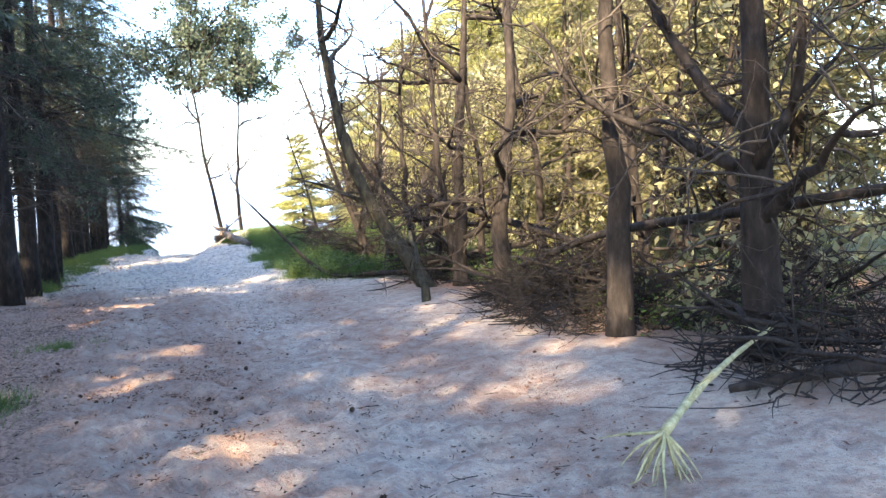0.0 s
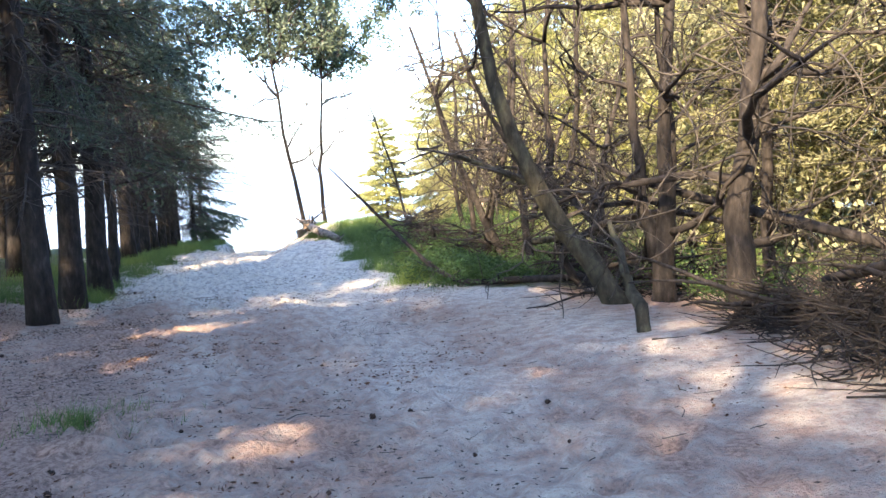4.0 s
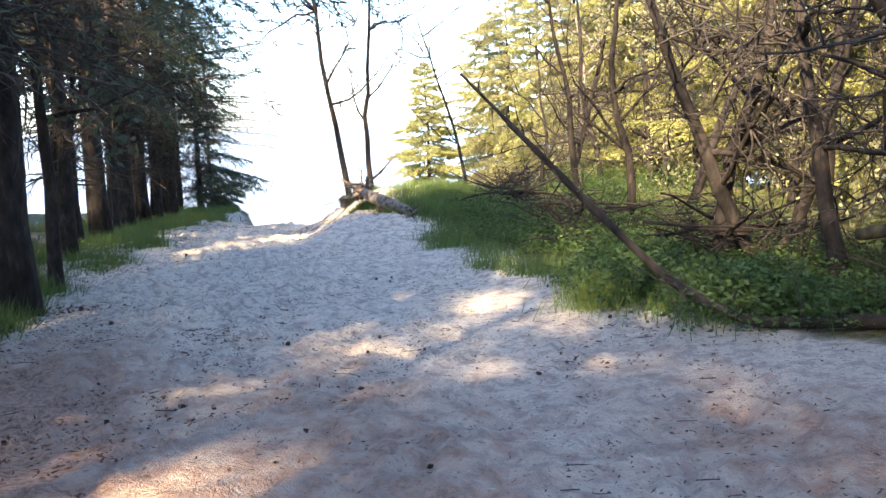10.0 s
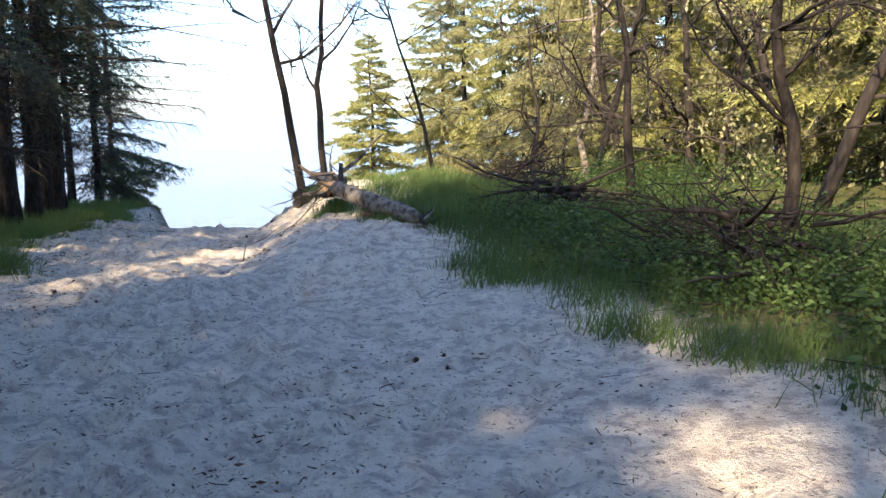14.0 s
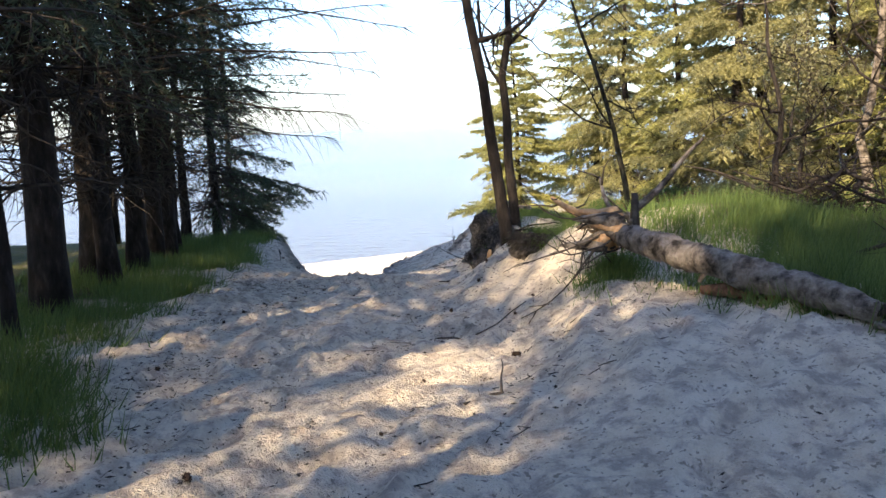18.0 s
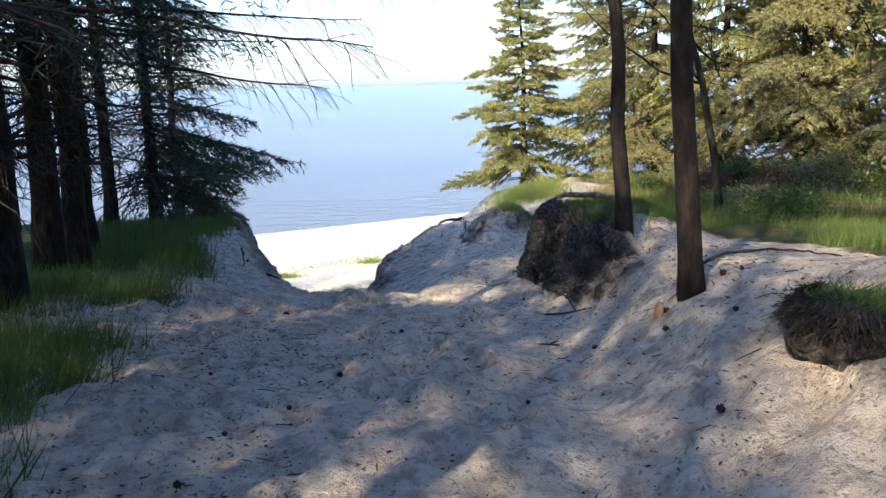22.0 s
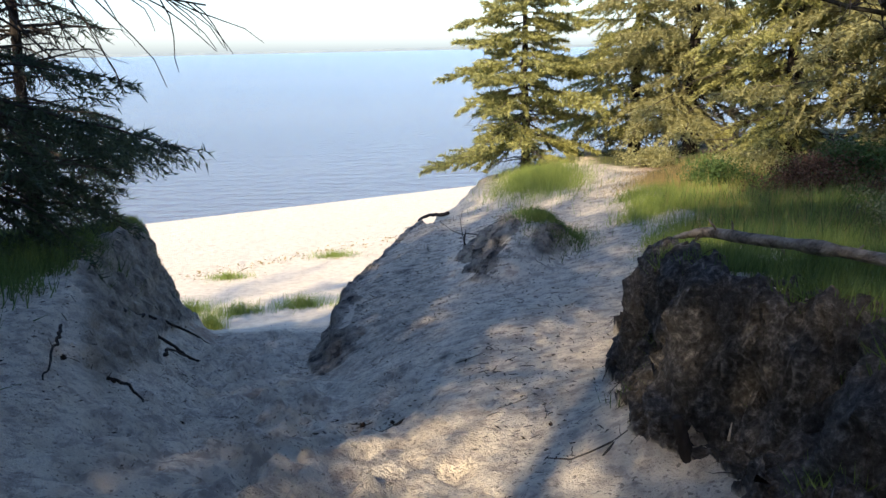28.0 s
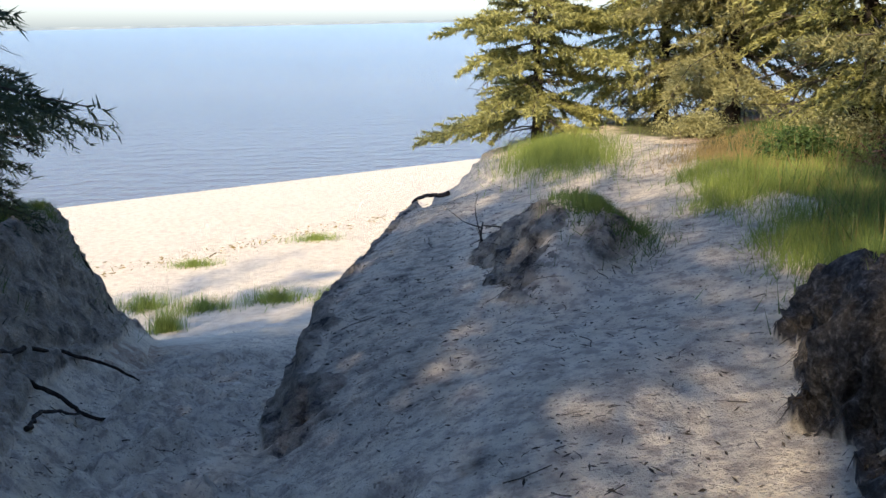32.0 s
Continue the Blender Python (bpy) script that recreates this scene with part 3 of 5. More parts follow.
    return e


def plant(kind, x, y, turn, size, label, category="tree", group="", dz=0.0, tall=1.0, tip=(0, 0)):
    """A copy of a tree kind on the ground."""
    m = pose(x, y, float(height(x, y)) + dz, tip[0], tip[1], turn) @ Matrix.Diagonal((size, size, size * tall, 1))
    return tagged(copy_thing(kind, m), label, category, group)


def crooked(seed, tall, r0, lean, forks=3, twig=40, mat=None, leaves=0, mat_leaf=None, wander=0.16, leaf=0.09, limb_len=0.45, trunk=None, low=2, name="crooked_tree", fine=0.013, arms=(), leaf_low=-9.0):
    """A crooked, mostly dead tree: trunk, limbs, tangled twigs and, where given, sparse leaves. trunk: its line, if known."""
    rng = np.random.default_rng(seed)
    e = new(name)
    e.empty_display_size = 0.3
    if trunk is None:
        trunk = wiggle(rng, (0, 0, -0.2), (lean[0], lean[1], 1.0), tall, 10, wander * 0.45)
    else:
        p = np.array(trunk, float)
        s = np.linspace(0, len(p) - 1, 11)
        trunk = np.stack([np.interp(s, range(len(p)), p[:, k]) for k in range(3)], -1)
        trunk[2:-1] += rng.normal(size=(8, 3)) * 0.02
        tall = float(np.linalg.norm(np.diff(trunk, axis=0), axis=1).sum())
    thick = r0 * np.linspace(1.15, 0.3, 11)
    thick[0] *= 1.25
    Shape().tube(trunk, thick, 10).ob("trunk", mat or M_BARK, e)
    limbs, sprigs = [], Shape()
    for i in range(forks):
        k = int(rng.integers(low, 10))
        a = rng.uniform(0, 6.28)
        w = wiggle(rng, trunk[k], (math.cos(a), math.sin(a), rng.uniform(0.0, 0.9)), tall * limb_len * rng.uniform(0.5, 1.2), 9, wander)
        limb = Shape().tube(w, r0 * np.linspace(0.42, 0.07, 10), 6).ob("limb", mat or M_BARK, e)
        for k in (4, 7):
            b = wiggle(rng, w[k], rng.normal(size=3) + (0, 0, 0.4), tall * 0.14 * rng.uniform(0.6, 1.3), 6, wander)
            Shape().tube(b, r0 * np.linspace(0.18, 0.05, 7), 5).ob("branchlet", mat or M_BARK, limb)
        limbs.append(w)
    for arm in arms:
        w = np.array(arm, float)
        Shape().tube(w, r0 * np.linspace(0.45, 0.14, len(w)), 7).ob("limb", mat or M_BARK, e)
        limbs.append(w)
    limbs.append(trunk[min(low + 1, 8):])
    tips = []
    for _ in range(twig):
        w = limbs[int(rng.integers(0, len(limbs)))]
        k = int(rng.integers(1, len(w)))
        t = wiggle(rng, w[k], rng.normal(size=3) + (0, 0, 0.2), rng.uniform(0.35, 1.4), 6, 0.26)
        sprigs.tube(t, np.linspace(fine, 0.004, 7), 4, False)
        tips.append(t[3:])
        for _ in range(3):
            j = int(rng.integers(1, 6))
            t2 = wiggle(rng, t[j], rng.normal(size=3), rng.uniform(0.2, 0.6), 3, 0.3)
            sprigs.tube(t2, np.linspace(fine * 0.5, 0.003, 4), 3, False)
            tips.append(t2)
    if twig:
        tagged(sprigs.ob("twig_tangle", M_DEAD, e), kind="stuff")
    if leaves:
        tips = np.concatenate(tips)
        tips = tips[tips[:, 2] > leaf_low]
        pick = tips[rng.integers(0, len(tips), leaves)] + rng.normal(size=(leaves, 3)) * 0.10
        tagged(Shape().blades(pick, rng.normal(size=(leaves, 3)) + (0, 0, -0.2), leaf * rng.uniform(0.6, 1.3, leaves), leaf * 0.55, rng).ob("leafage", mat_leaf, e, False), kind="stuff")
    return e


def hide_kind(e):
    """Takes a pattern tree out of the scene once its copies stand."""
    for o in (*e.children_recursive, e):
        bpy.data.objects.remove(o)


# the wood to the left of the path, and added shade trees behind
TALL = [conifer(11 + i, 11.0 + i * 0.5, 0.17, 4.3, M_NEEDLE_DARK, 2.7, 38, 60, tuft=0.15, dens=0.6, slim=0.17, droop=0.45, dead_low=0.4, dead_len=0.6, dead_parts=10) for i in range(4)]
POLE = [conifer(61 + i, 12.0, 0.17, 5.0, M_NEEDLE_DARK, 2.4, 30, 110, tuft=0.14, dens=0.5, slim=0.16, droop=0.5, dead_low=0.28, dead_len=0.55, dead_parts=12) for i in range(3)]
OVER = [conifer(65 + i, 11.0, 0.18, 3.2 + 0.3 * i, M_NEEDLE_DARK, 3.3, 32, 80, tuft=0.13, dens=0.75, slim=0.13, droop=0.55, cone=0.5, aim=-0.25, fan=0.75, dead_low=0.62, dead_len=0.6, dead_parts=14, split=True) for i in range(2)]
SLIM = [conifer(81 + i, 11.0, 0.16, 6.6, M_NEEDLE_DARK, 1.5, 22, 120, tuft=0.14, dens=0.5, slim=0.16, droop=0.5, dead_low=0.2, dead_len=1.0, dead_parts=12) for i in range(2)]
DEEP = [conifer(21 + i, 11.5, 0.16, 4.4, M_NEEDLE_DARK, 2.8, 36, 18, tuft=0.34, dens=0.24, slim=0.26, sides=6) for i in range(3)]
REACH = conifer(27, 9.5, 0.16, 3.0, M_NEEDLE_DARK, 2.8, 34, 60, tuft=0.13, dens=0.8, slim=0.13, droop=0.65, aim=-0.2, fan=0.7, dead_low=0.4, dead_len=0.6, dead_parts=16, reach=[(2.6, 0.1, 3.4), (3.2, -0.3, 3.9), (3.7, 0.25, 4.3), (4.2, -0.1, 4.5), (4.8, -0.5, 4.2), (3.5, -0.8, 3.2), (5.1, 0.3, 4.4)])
LEFT_TREES = [
    (-7.85, 15.5, POLE[1], 60, 1.06), (-8.6, 17.7, OVER[0], -25, 1.08), (-9, 19.5, OVER[1], -65, 1.1), (-10.6, 23.4, SLIM[1], 15, 0.77), (-11.4, 26, TALL[2], 105, 1.08),
    (-12.1, 28.4, OVER[0], -15, 0.97), (-13, 29.8, SLIM[0], 195, 0.9), (-12.75, 30.8, SLIM[1], 225, 0.8), (-13.5, 31.8, OVER[0], -50, 1.08),
    (-13.96, 34.5, POLE[1], 150, 0.95), (-14.3, 36.2, POLE[2], 195, 0.68), (-15.2, 38.7, SLIM[1], 90, 0.7),
    (-17, 38.9, SLIM[0], 60, 0.97),
]
for x, y, kind, turn, size in LEFT_TREES:
    plant(kind, x, y, turn, size, "tall dark conifer with drooping needled boughs over the path" if kind in OVER else "tall dark conifer with bare lower trunk and drooping dead branches", "conifer", "conifers along the path")
plant(REACH, -14.05, 35.3, 15, 0.9, "tall dark conifer with long bare branches reaching over the path", "conifer", "conifers along the path")
plant(REACH, -13.3, 32.6, 8, 0.95, "tall dark conifer with long bare branches reaching over the path", "conifer", "conifers along the path")
# the wood behind the start, beside the first stretch and beside the second: mostly unseen trees, added to shape the sun
# patches
SHADE_WOOD_BEHIND = [
    (-5.4, -6.7, TALL[1], 60, 1.18), (-0.8, -6.1, DEEP[0], 300, 1.16), (-3.4, -6.6, DEEP[0], 0, 1.11), (-5.7, -3.7, TALL[2], 300, 1.2), (0.5, -3.7, DEEP[0], 0, 1.18),
    (-9.8, -11.6, TALL[2], 60, 1.13), (-4, -3.4, SLIM[0], 180, 1.2), (-3.2, -5, POLE[0], 60, 1.15), (-9.1, -3.8, TALL[0], 0, 1.13), (-13.6, -3.5, DEEP[0], 60, 1.15),
    (-8.1, -6.8, TALL[3], 240, 1.01), (-4.7, -1.3, TALL[1], 100, 1.15), (-1.5, -2.8, DEEP[1], 70, 1.1), (1.6, -2.2, DEEP[2], 10, 1.0),
]
SHADE_WOOD_BESIDE = [
    (-6.3, 3.3, DEEP[0], 120, 1.2), (-11, 7.7, DEEP[0], 300, 1.02), (-6.9, -1.5, DEEP[0], 0, 1.09), (-6.3, 5.4, DEEP[0], 120, 1.09), (-8.9, 2, DEEP[0], 300, 1.18),
    (-5.2, 1.5, TALL[0], 0, 1.18), (-17.3, 6.9, TALL[2], 300, 1.19), (-7.7, 7.7, POLE[0], 180, 1.2), (-9.3, 4.5, TALL[1], 240, 1.1), (-14.9, 6.5, DEEP[0], 0, 1.12),
    (-10.1, 0.9, DEEP[0], 240, 1.02), (-17.3, 4.5, POLE[0], 300, 1.15),
]
SHADE_WOOD_BEYOND = [
    (-16.8, 18.2, DEEP[0], 120, 1.04), (-12.1, 18.0, SLIM[1], 40, 1.0), (-11.3, 11.4, DEEP[0], 0, 1.11), (-9.2, 10.2, TALL[2], 240, 1.16),
    (-8.3, 8.7, TALL[3], 30, 1.15), (-13.3, 11.1, TALL[3], 0, 0.92), (-13.2, 23.7, TALL[3], 300, 0.92), (-14.6, 13.7, SLIM[0], 0, 0.89),
    (-11.5, 13.4, TALL[1], 60, 1.11), (-14.6, 20.4, SLIM[0], 300, 0.89), (-12.2, 22.2, TALL[0], 60, 1.1), (-17.4, 25.6, TALL[2], 10, 0.95), (-15.6, 29.4, DEEP[1], 40, 1.0), (-15.4, 32.2, POLE[0], 80, 1.0), (-16.4, 34.0, DEEP[2], 200, 1.0), (-15.9, 36.2, POLE[2], 10, 0.9), (-17.8, 31.0, DEEP[0], 300, 1.0), (-9.8, 11.7, TALL[2], 120, 1.01),
    (-10, 14.8, DEEP[0], 180, 1.02), (-16.1, 20.9, SLIM[0], 240, 0.86),
]
for x, y, kind, turn, size in (*SHADE_WOOD_BEHIND, *SHADE_WOOD_BESIDE, *SHADE_WOOD_BEYOND):
    plant(kind, x, y, turn, size, "dark conifer of the wood, many added unseen to cast shade", "conifer", "conifers of the wood")
rng = np.random.default_rng(31)
spots = []
while len(spots) < 34:
    y = rng.uniform(2, 37)
    x = np.interp(y, [0, 15, 20, 30, 38], [-5.0, -9.5, -11.5, -15.0, -17]) - rng.uniform(5.5 if y < 27 else 3.0, 15)
    if y < lerp_table(x, CLIFF_Y) - 1.5 and all((x - a) ** 2 + (y - b) ** 2 > 4 for a, b in spots):
        spots.append((x, y))
for i, (x, y) in enumerate(spots):
    plant(DEEP[i % 3] if i % 2 else POLE[i % 3], x, y, i * 51, rng.uniform(0.8, 1.15), "dark conifer of the wood, many added unseen to cast shade", "conifer", "conifers of the wood")

# spruces of the dune edge and the sunlit conifers to the right
EDGE = conifer(36, 9.0, 0.11, 3.6, M_NEEDLE_SHADED, 2.4, 22, 150, tuft=0.12, dens=1.3, slim=0.17, cone=0.75, split=True, dead_low=0.1, dead_len=0.7, dead_parts=24, droop=0.3, skirt=(11, 0.5, 2.3, -0.1, 0.6))
plant(EDGE, -14.85, 39.7, 0, 1.0, "dark spruce with low boughs spreading over the dune edge", "spruce")
plant(EDGE, -15.6, 42.7, 20, 0.85, "dark spruce with low boughs spreading over the dune edge", "spruce")
SPRUCE = conifer(41, 6.4, 0.11, 0.4, M_NEEDLE_SUNLIT, 2.2, 110, 24, tuft=0.12, dens=2.6, slim=0.26, cone=0.95, flat=0.85, split=True, ragged=0.3, taper=0.9, droop=-0.1)
BUSHY = [conifer(51 + i, 9.5, 0.16, 0.8, M_NEEDLE_YELLOW if i == 0 else M_NEEDLE_SUNLIT, 2.9, 96, 50, ragged=0.35, tuft=0.12, dens=1.8, slim=0.24, cone=0.55) for i in range(3)]
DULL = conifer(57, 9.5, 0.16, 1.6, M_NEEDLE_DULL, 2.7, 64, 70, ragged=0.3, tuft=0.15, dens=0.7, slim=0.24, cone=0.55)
plant(SPRUCE, -8.4, 51.6, 20, 1.0, "small sunlit green spruce at the dune edge", "spruce")
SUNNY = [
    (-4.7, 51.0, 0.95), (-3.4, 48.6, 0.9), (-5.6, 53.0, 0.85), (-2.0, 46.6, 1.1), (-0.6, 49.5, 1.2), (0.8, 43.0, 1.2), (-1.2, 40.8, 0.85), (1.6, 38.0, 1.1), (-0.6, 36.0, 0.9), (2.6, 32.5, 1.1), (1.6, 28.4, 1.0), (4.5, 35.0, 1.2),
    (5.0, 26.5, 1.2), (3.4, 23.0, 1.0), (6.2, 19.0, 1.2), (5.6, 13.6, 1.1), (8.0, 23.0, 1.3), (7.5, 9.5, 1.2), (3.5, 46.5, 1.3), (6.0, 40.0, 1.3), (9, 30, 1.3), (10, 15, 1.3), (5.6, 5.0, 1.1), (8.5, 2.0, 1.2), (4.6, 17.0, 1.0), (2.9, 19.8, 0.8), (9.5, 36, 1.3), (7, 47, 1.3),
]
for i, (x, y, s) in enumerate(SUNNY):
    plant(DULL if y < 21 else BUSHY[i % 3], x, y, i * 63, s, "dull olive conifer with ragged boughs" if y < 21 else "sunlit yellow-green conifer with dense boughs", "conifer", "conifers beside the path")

# crooked trees on the right
CROOKED = [crooked(71 + i, 5.5, 0.08, (0.16 * (i - 1), 0.1 * (i - 2)), 6, 48, wander=0.22, fine=0.008) for i in range(4)]
TANGLE = [
    (0.75, 17.2, 0.9, 40), (-1.2, 19.1, 0.9, 250), (-2.0, 20.2, 0.9, 10), (2.4, 11.6, 1.0, 60), (1.9, 16.2, 1.0, 20), (-0.6, 22.5, 1.0, 80), (-2.4, 24.2, 0.8, 210),
    (-1.2, 26.5, 1.0, 330), (3.2, 14.5, 1.1, 100), (-3.0, 31.6, 0.9, 120), (-2.0, 33.8, 1.0, 190), (4.0, 6.6, 1.1, 15), (-0.3, 29.5, 1.0, 280), (0.4, 24.4, 1.0, 33), (-3.4, 36.5, 0.8, 66), (3.0, 12.6, 1.0, 222), (-0.2, 18.2, 0.8, 200), (-2.9, 28.5, 0.8, 20),
]
for i, (x, y, s, t) in enumerate(TANGLE):
    plant(CROOKED[i % 4], x, y, t, s, "crooked half-dead tree with tangled bare branches", "tree", "crooked trees beside the path")

LEAFY = crooked(79, 5.5, 0.07, (0.1, 0.05), 8, 110, leaves=3000, mat_leaf=M_LEAFBRIGHT, leaf=0.11, wander=0.2)
for i, (x, y, s) in enumerate([(3.6, 11.0, 1.0), (4.4, 15.4, 1.1), (2.0, 21.5, 1.0), (3.4, 25.0, 1.1), (0.6, 26.8, 0.95), (4.8, 8.2, 1.1), (-0.8, 31.0, 0.9), (-2.6, 38.6, 0.7), (5.0, 21.5, 1.2), (1.4, 23.0, 0.9)]):
    plant(LEAFY, x, y, i * 97, s, "leafy bright green tree in the sun", "tree", "leafy trees beside the path")


def standing(seed, x, y, trunk, r, forks, twig, label, category="tree", mat=None, **more):
    e = crooked(seed, 1, r, (0, 0), forks, twig, mat, trunk=trunk, **more)
    e.matrix_basis = pose(x, y, float(height(x, y)))
    return tagged(e, label, category)


standing(101, 0.25, 14.7, [(0, 0, -0.2), (0, 0, 0.9), (0.05, 0, 2.0), (0.2, 0.2, 5.6)], 0.13, 6, 70, "dark pine trunk with a second stem forking off low")
standing(102, 0.2, 14.72, [(-0.02, 0, 0.55), (-0.18, 0, 1.1), (-0.3, 0, 2.2), (-0.5, 0.1, 5.4)], 0.085, 4, 50, "second dark stem grown from the forked pine")
standing(103, 0.95, 13.85, [(0, 0, -0.2), (-0.08, 0, 0.8), (0.02, 0, 1.8), (0.14, 0, 3.2), (0.1, 0.2, 5.8)], 0.15, 6, 70, "thick dark pine trunk with a torn splinter of bark")
standing(104, 1.68, 8.25, [(0, 0, -0.2), (-0.03, 0, 1.2), (-0.1, 0, 2.6), (-0.16, 0, 5.6)], 0.125, 3, 36, "grey-brown tree trunk at the edge of the sand", mat=M_BARK, low=6)
standing(105, 2.62, 6.95, [(0, 0, -0.2), (-0.1, 0, 1.2), (-0.16, 0, 2.6), (-0.3, 0, 5.6)], 0.16, 6, 130, "dark trunk wrapped in dead twigs", low=1)
standing(106, -0.2, 14.5, [(0, 0, -0.2), (-0.42, 0.05, 0.5), (-1.0, 0.1, 1.35), (-1.5, 0.15, 2.6), (-1.75, 0.2, 4.2), (-1.9, 0.3, 5.8)], 0.13, 5, 70, "leaning bare tree trunk propped over the path", mat=M_PALEBARK, low=4)
standing(107, -0.3, 12.6, [(0.08, -0.12, -0.5), (-0.06, 0.15, 0.3), (-0.14, 0.35, 0.6), (-0.24, 0.6, 1.0)], 0.075, 0, 6, "snapped grey stem with a torn orange-brown top", mat=M_PALEBARK)
standing(108, -0.72, 19.1, [(0, 0, -0.2), (-0.1, 0, 1.4), (-0.2, 0, 2.8), (-0.1, 0, 5.4)], 0.08, 5, 80, "slim dark dead tree among the undergrowth")
standing(109, -1.55, 20.2, [(0, 0, -0.2), (-0.5, 0, 1.0), (-1.0, 0, 2.2), (-1.7, 0, 4.4)], 0.08, 5, 80, "slim leaning dead tree among the undergrowth")
standing(110, -1.0, 17.6, [(1.6, -0.2, -0.1), (0.9, 0, 0.7), (0.1, 0, 1.5), (-0.7, 0, 2.3), (-1.3, 0.1, 3.8)], 0.075, 4, 70, "thin brown trunk leaning steeply over the bushes")
standing(115, -9.42, 20.95, [(0, 0, -0.2), (0.02, 0, 1.0), (0.0, 0, 2.2), (0.06, 0, 3.6), (0.0, 0, 6.0)], 0.08, 5, 70, "slim dark conifer pole with a crooked side branch", "conifer", low=6, leaves=1500, mat_leaf=M_NEEDLE_DARK, leaf=0.14, arms=[[(0, 0, 2.0), (0.3, -0.1, 2.05), (0.7, -0.1, 2.1), (1.2, -0.1, 2.3)]])
for i, (x, y, r) in enumerate(((-11.7, 27.2, 0.06), (-12.55, 29.3, 0.055), (-13.2, 30.5, 0.06), (-11.1, 24.7, 0.065), (-13.7, 32.5, 0.05), (-12.4, 26.4, 0.07))):
    standing(130 + i, x, y, [(0, 0, -0.2), (0.03 * (i % 3 - 1), 0, 1.4), (0.06 * (i % 2), 0, 3.2), (0.05, 0.04, 6.5)], r, 5, 34, "slim dark conifer pole with thin dead twigs", "conifer", low=3, limb_len=0.14)
# the two thin pines on the knoll
standing(111, -7.9, 30.88, [(0.02, 0, -0.2), (-0.06, -0.14, 0.6), (-0.2, -0.44, 1.8), (-0.38, -0.72, 3.2), (-0.55, -0.85, 5.2), (-0.7, -0.85, 8.2)], 0.07, 16, 240, "thin leaning dark pine with bare crooked limbs and high crown", "pine", leaves=11000, mat_leaf=M_NEEDLE_DARK, low=7, limb_len=0.58, leaf=0.14, leaf_low=5.4, arms=[[(-0.26, -0.53, 2.25), (-0.05, -0.5, 2.3), (0.15, -0.5, 2.36), (0.4, -0.45, 2.55), (0.75, -0.4, 2.9), (1.1, -0.3, 3.4)], [(-0.32, -0.62, 2.7), (-0.15, -0.6, 3.0), (0.1, -0.5, 3.4), (0.3, -0.4, 4.0)]])
standing(112, -7.9, 33.7, [(0, 0, -0.2), (-0.06, 0, 1.0), (-0.12, 0, 2.2), (-0.02, 0, 3.4), (0.12, 0, 5.2), (0.1, 0, 7.6)], 0.07, 10, 150, "thin upright dark pine with forked limbs and high crown", "pine", leaves=10000, mat_leaf=M_NEEDLE_SHADED, low=7, limb_len=0.6, leaf=0.14, leaf_low=5.5, arms=[[(-0.1, 0, 2.0), (-0.3, 0, 2.3), (-0.42, 0, 2.7), (-0.45, 0, 3.3)], [(-0.08, 0, 2.6), (0.25, 0, 2.9), (0.6, 0, 3.4), (0.9, 0.1, 4.2)]])
standing(113, -2.4, 35.0, [(0, 0, -0.2), (-0.2, 0, 1.5), (0.1, 0, 3.2), (-0.2, 0, 5.0)], 0.08, 7, 30, "pale grey dead tree with bare forked limbs", mat=M_LOG)
standing(116, -5.7, 39.0, [(0, 0, -0.2), (-0.15, 0, 1.2), (-0.5, 0, 2.6), (-1.1, 0, 4.4), (-1.6, 0, 6.0)], 0.06, 8, 120, "thin bare dead tree leaning over the dune meadow", mat=M_PALEBARK, low=4, fine=0.008)
standing(114, -0.9, 32.5, [(0, 0, -0.2), (-0.1, 0, 1.5), (-0.25, 0, 3.2), (-0.2, 0, 5.4)], 0.09, 6, 60, "dark slim pine with thin branches")
for e in (*TALL, *POLE, *SLIM, *OVER, *DEEP, REACH, EDGE, SPRUCE, *BUSHY, DULL, *CROOKED, LEAFY):
    hide_kind(e)


# ---------------------------------------------------------------- grass, undergrowth
def grass(name, label, spots, n, tall, mat, seed, wide=0.008, lift=0.0, curve=0.35):
    """Blades scattered by a function of the random generator that gives x and y."""
    rng = np.random.default_rng(seed)
    x, y = spots(rng, n)
    z = height(x, y)
    base = np.stack([x, y, z - 0.02 + lift], -1)
    way = rng.normal(size=(len(x), 3)) * 0.32 + (0.1, 0.12, 1.0)
    h = tall * rng.uniform(0.45, 1.25, len(x))
    s = Shape()
    s.blades(base, way, h, wide, rng, curve * 0.3, tris=True)
    return tagged(s.ob(name, mat, None, False), label, "grass", kind="stuff")


def band(y0, y1, x_of_y, w, lump=0.7):
    """A sampler along y from y0 to y1, of width w beside x_of_y, in clumps."""
    def pick(rng, n):
        y = rng.uniform(y0, y1, n * 3)
        a = np.abs(rng.normal(size=n * 3)) * abs(w) * 0.55
        x = np.interp(y, [p for p, _ in x_of_y], [q for _, q in x_of_y]) + np.sign(w) * a + rng.normal(size=n * 3) * 0.13 + 0.12 * np.sin(y * 3.1) + 0.08 * np.sin(y * 7.7)
        keep = (np.sin(x * 2.1 + 1.3 * np.sin(y * 1.7)) + np.sin(y * 2.7 + x) + rng.normal(size=n * 3) * lump) > -0.4
        keep &= y < lerp_table(x, CLIFF_Y) - 0.1
        return x[keep][:n], y[keep][:n]
    return pick


def blob(cx, cy, rx, ry):
    def pick(rng, n):
        a, r = rng.uniform(0, 6.28, n), np.abs(rng.normal(size=n)) * 0.62
        return cx + rx * r * np.cos(a), cy + ry * r * np.sin(a)
    return pick


